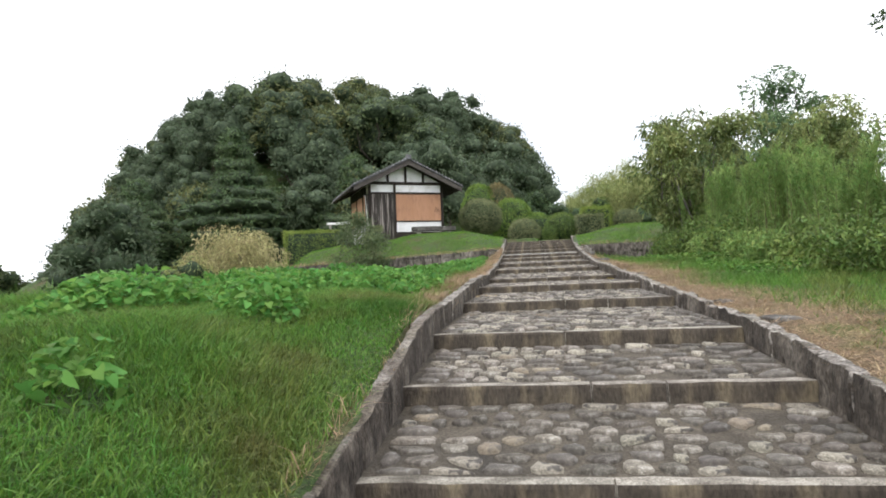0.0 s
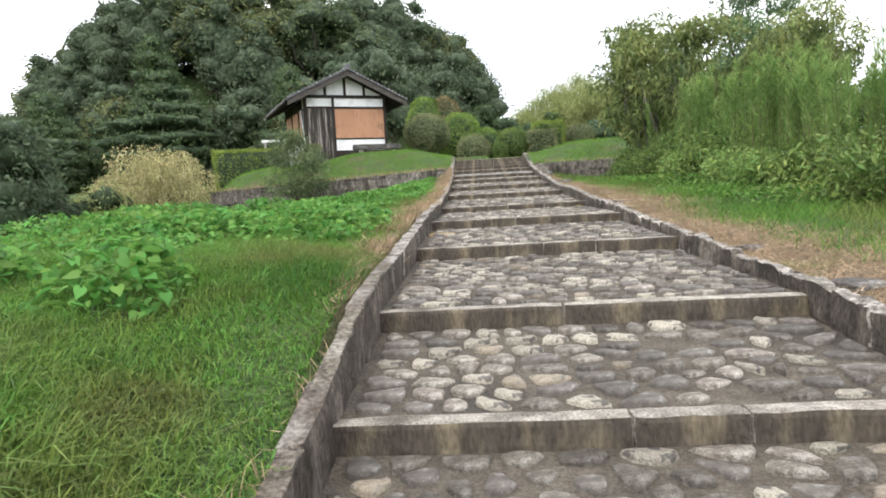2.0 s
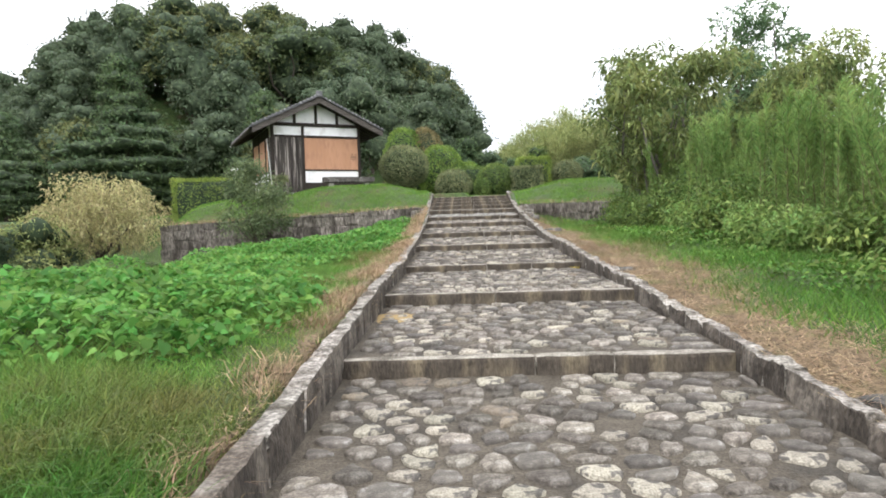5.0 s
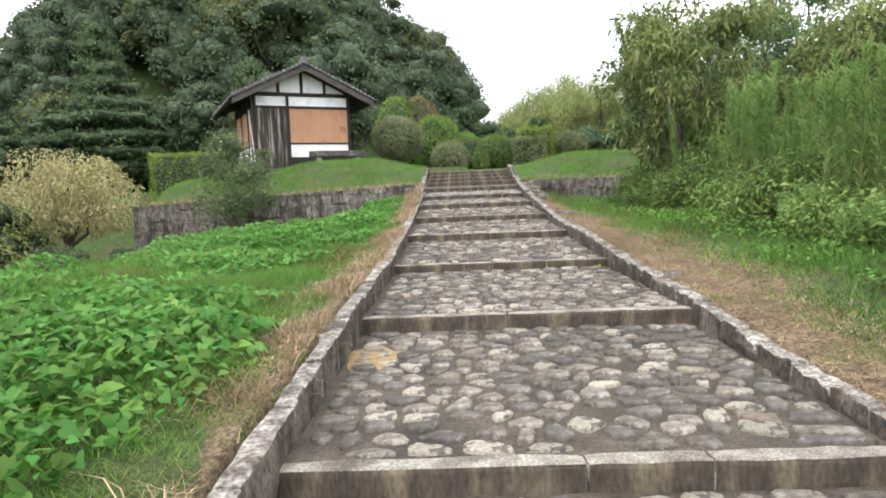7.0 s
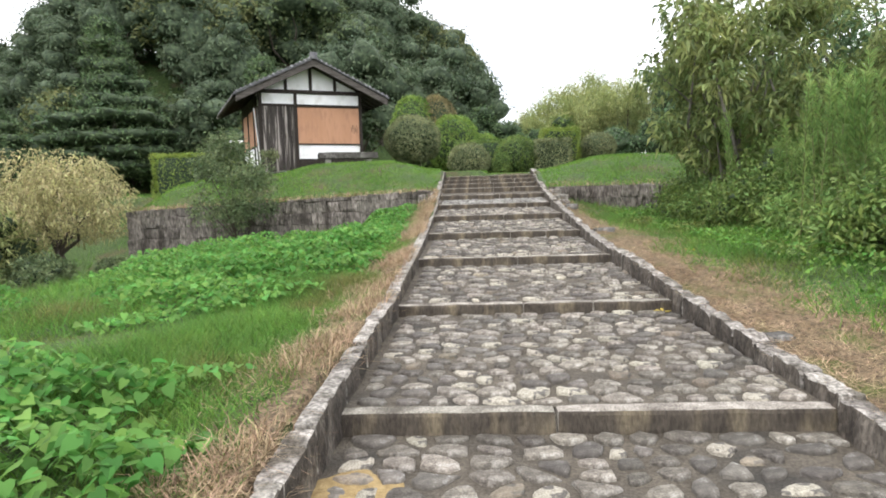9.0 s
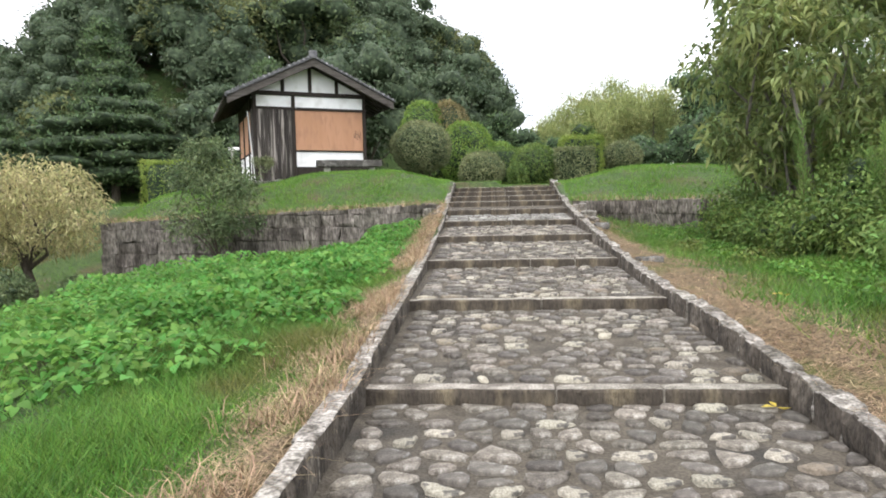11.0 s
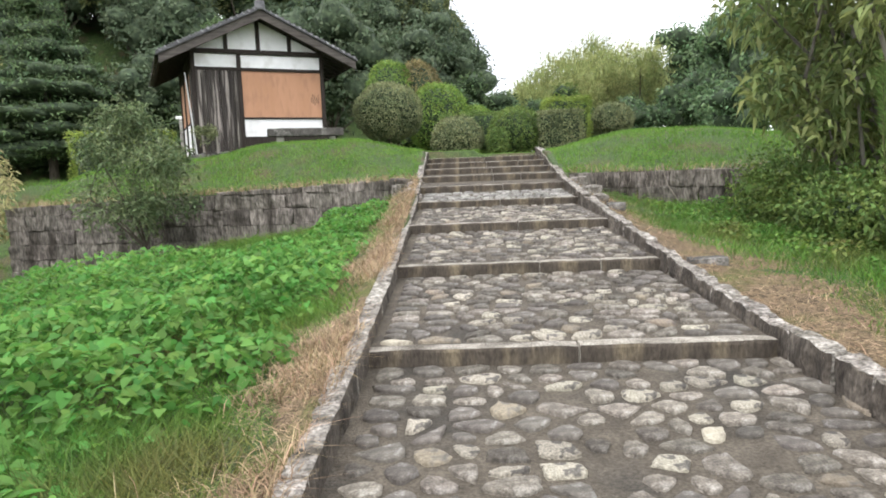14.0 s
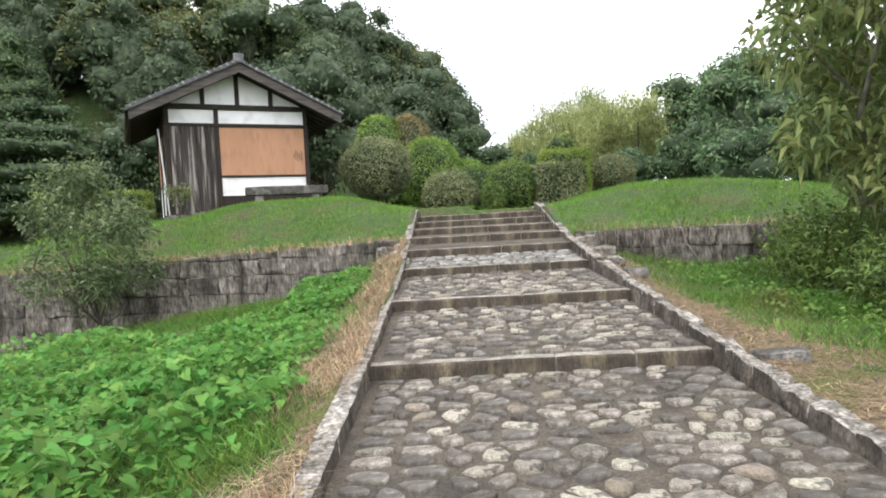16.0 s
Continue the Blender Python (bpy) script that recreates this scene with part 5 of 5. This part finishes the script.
# straw
def litter(name, label, sgn, width, y0, y1):
    ys = np.arange(y0, y1, 0.12)
    cols = 9
    vv = []
    for yy in ys:
        wd = float(width(yy)) * (1 + 0.18 * math.sin(yy * 5.3) + 0.12 * math.sin(yy * 12.1))
        base = float(interp(yy, XL)) - 0.10 if sgn < 0 else float(interp(yy, XR)) + 0.14
        for q in range(cols):
            xx = base + sgn * wd * q / (cols - 1)
            vv.append((xx, yy, gz(xx, yy) + 0.035 * math.sin(math.pi * min(1, (q + 0.3) / (cols - 1))) + 0.012 * noise.noise(Vector((xx * 6, yy * 6, 0))) - (0.06 if q == cols - 1 else 0) - 0.12 * max(0, 1 - (yy - y0) / 0.8)))
    ff = [(r * cols + q, r * cols + q + 1, (r + 1) * cols + q + 1, (r + 1) * cols + q) for r in range(len(ys) - 1) for q in range(cols - 1)]
    ob = link(name, mesh_np(name, np.array(vv), np.array(ff)), "litter", smooth=True)
    return tagged(ob, label, "litter", kind="stuff")


litter("dead_grass_litter", "brown matted dead grass beside the kerb", -1, lambda yy: max(0.06, float(strip(yy))) * 0.75, 6.8, 31.2)
litter("dead_grass_litter", "brown matted dead grass beside the kerb", 1, lambda yy: 1.05 + 0.25 * math.sin(yy * 0.9), -2.0, 29.8)
x, y = scatter(110000, -3.0, -1.5, 1.5, 31.3, rng)
x, y = keep((x, y), (x < left_edge(y) + 0.12) & (rng.uniform(0, 1, len(x)) < 0.25 + 0.75 * smooth((y - 6) / 6)) & (lumps(x * 1.6, y, 2.1) > rng.uniform(0.1, 0.6, len(x))) & (x > left_edge(y) - strip(y) * rng.uniform(0.6, 1.35, len(x))))
vs1 = blades(x, y, np.full(len(x), 0.14), 0.0034, rng, flat=True)
m = rng.uniform(0, 1, len(x)) < 0.5 * smooth((lumps(x, y, 3.3) - 0.3) / 0.3)
vs2 = blades(x[m], y[m], np.full(m.sum(), 0.2), 0.0034, rng, 1.1, seg=2)
stuff("dry_straw", "dry tan straw and cut grass beside the kerb", merge(vs1, vs2), "straw", "straw")
x, y = scatter(120000, 1.75, 4.2, 1.5, 30.5, rng)
d = x - interp(y, XR) - 0.2
x, y = keep((x, y), (rng.uniform(0, 1, len(x)) > 0.65 * smooth((y - 18) / 4)) & (d > -0.1) & (d < (1.25 + 0.25 * np.sin(y * 0.9)) * rng.uniform(0.4, 1.25, len(x))))
stuff("dry_straw", "dry tan straw and cut grass beside the kerb", merge(blades(x, y, np.full(len(x), 0.15), 0.0034, rng, flat=True), blades(x[::6], y[::6], np.full(len(x[::6]), 0.13), 0.0034, rng, 1.5, seg=1)), "straw", "straw")


def broad_leaves(x, y, top, rng, size):
    """Heart-shaped leaves folded along the midrib and bent at the tip, on a low leafy mass: ten triangles each."""
    n = len(x)
    g = ground_z(x, y)
    z = g + top * (1 - rng.uniform(0, 1, n) ** 2.2 * 0.9)
    a = rng.uniform(0, 2 * np.pi, n)
    tilt = rng.uniform(-0.75, 0.2, n)
    d = np.stack([np.cos(a) * np.cos(tilt), np.sin(a) * np.cos(tilt), np.sin(tilt)], 1)
    s = unit(np.stack([-np.sin(a), np.cos(a), rng.normal(size=n) * 0.55], 1))
    up = np.cross(d, s)
    L = (size * rng.uniform(0.55, 1.45, n))[:, None]
    p = np.stack([x, y, z], 1)

    def at(along, across, lift):
        return p + d * L * along + s * L * across + up * L * lift

    v = np.stack([at(0, 0, 0), at(0.42, 0, -0.03), at(1.0, 0, -0.2), at(-0.13, 0.22, 0.05), at(0.08, 0.43, 0.08), at(0.42, 0.38, 0.05), at(0.74, 0.18, -0.06),
                  at(-0.13, -0.22, 0.05), at(0.08, -0.43, 0.08), at(0.42, -0.38, 0.05), at(0.74, -0.18, -0.06)], 1).reshape(-1, 3)
    i = np.arange(n)[:, None] * 11
    tris = [[0, 3, 4], [0, 4, 1], [1, 4, 5], [1, 5, 6], [1, 6, 2]]
    tris += [[0, 8, 7], [0, 1, 8], [1, 9, 8], [1, 10, 9], [1, 2, 10]]
    return v, np.concatenate([i + np.array([q]) for q in tris], 0)


x, y = scatter(150000, -10.5, -1.7, 2.5, 31, rng)
k = in_patch(x, y)
x, y, k = keep((x, y, k), (k > 0.05) & (rng.uniform(0, 1, len(x)) < (0.25 + 0.5 * k) * (1 - 0.5 * smooth((-x - 5) / 1.5))) & (x < left_edge(y) - strip(y) * 0.8))
stuff("broad_weeds", "bright green broad-leaved weeds covering the bank", broad_leaves(x, y, (0.08 + 0.34 * k) * (0.55 + 0.75 * lumps(x, y, 3.0)), rng, 0.085), "weed", "weeds")
x, y = scatter(16000, 3.2, 6.5, 12, 30, rng)
x, y = keep((x, y), (y < wall_line(x) - 0.1) & (lumps(x, y, 2.2) > 0.45) & (x > interp(y, XR) + 1.7))
stuff("broad_weeds", "low green weeds at the thicket's foot", broad_leaves(x, y, 0.10 + 0.2 * lumps(x, y, 1.4), rng, 0.05), "grass", "weeds")
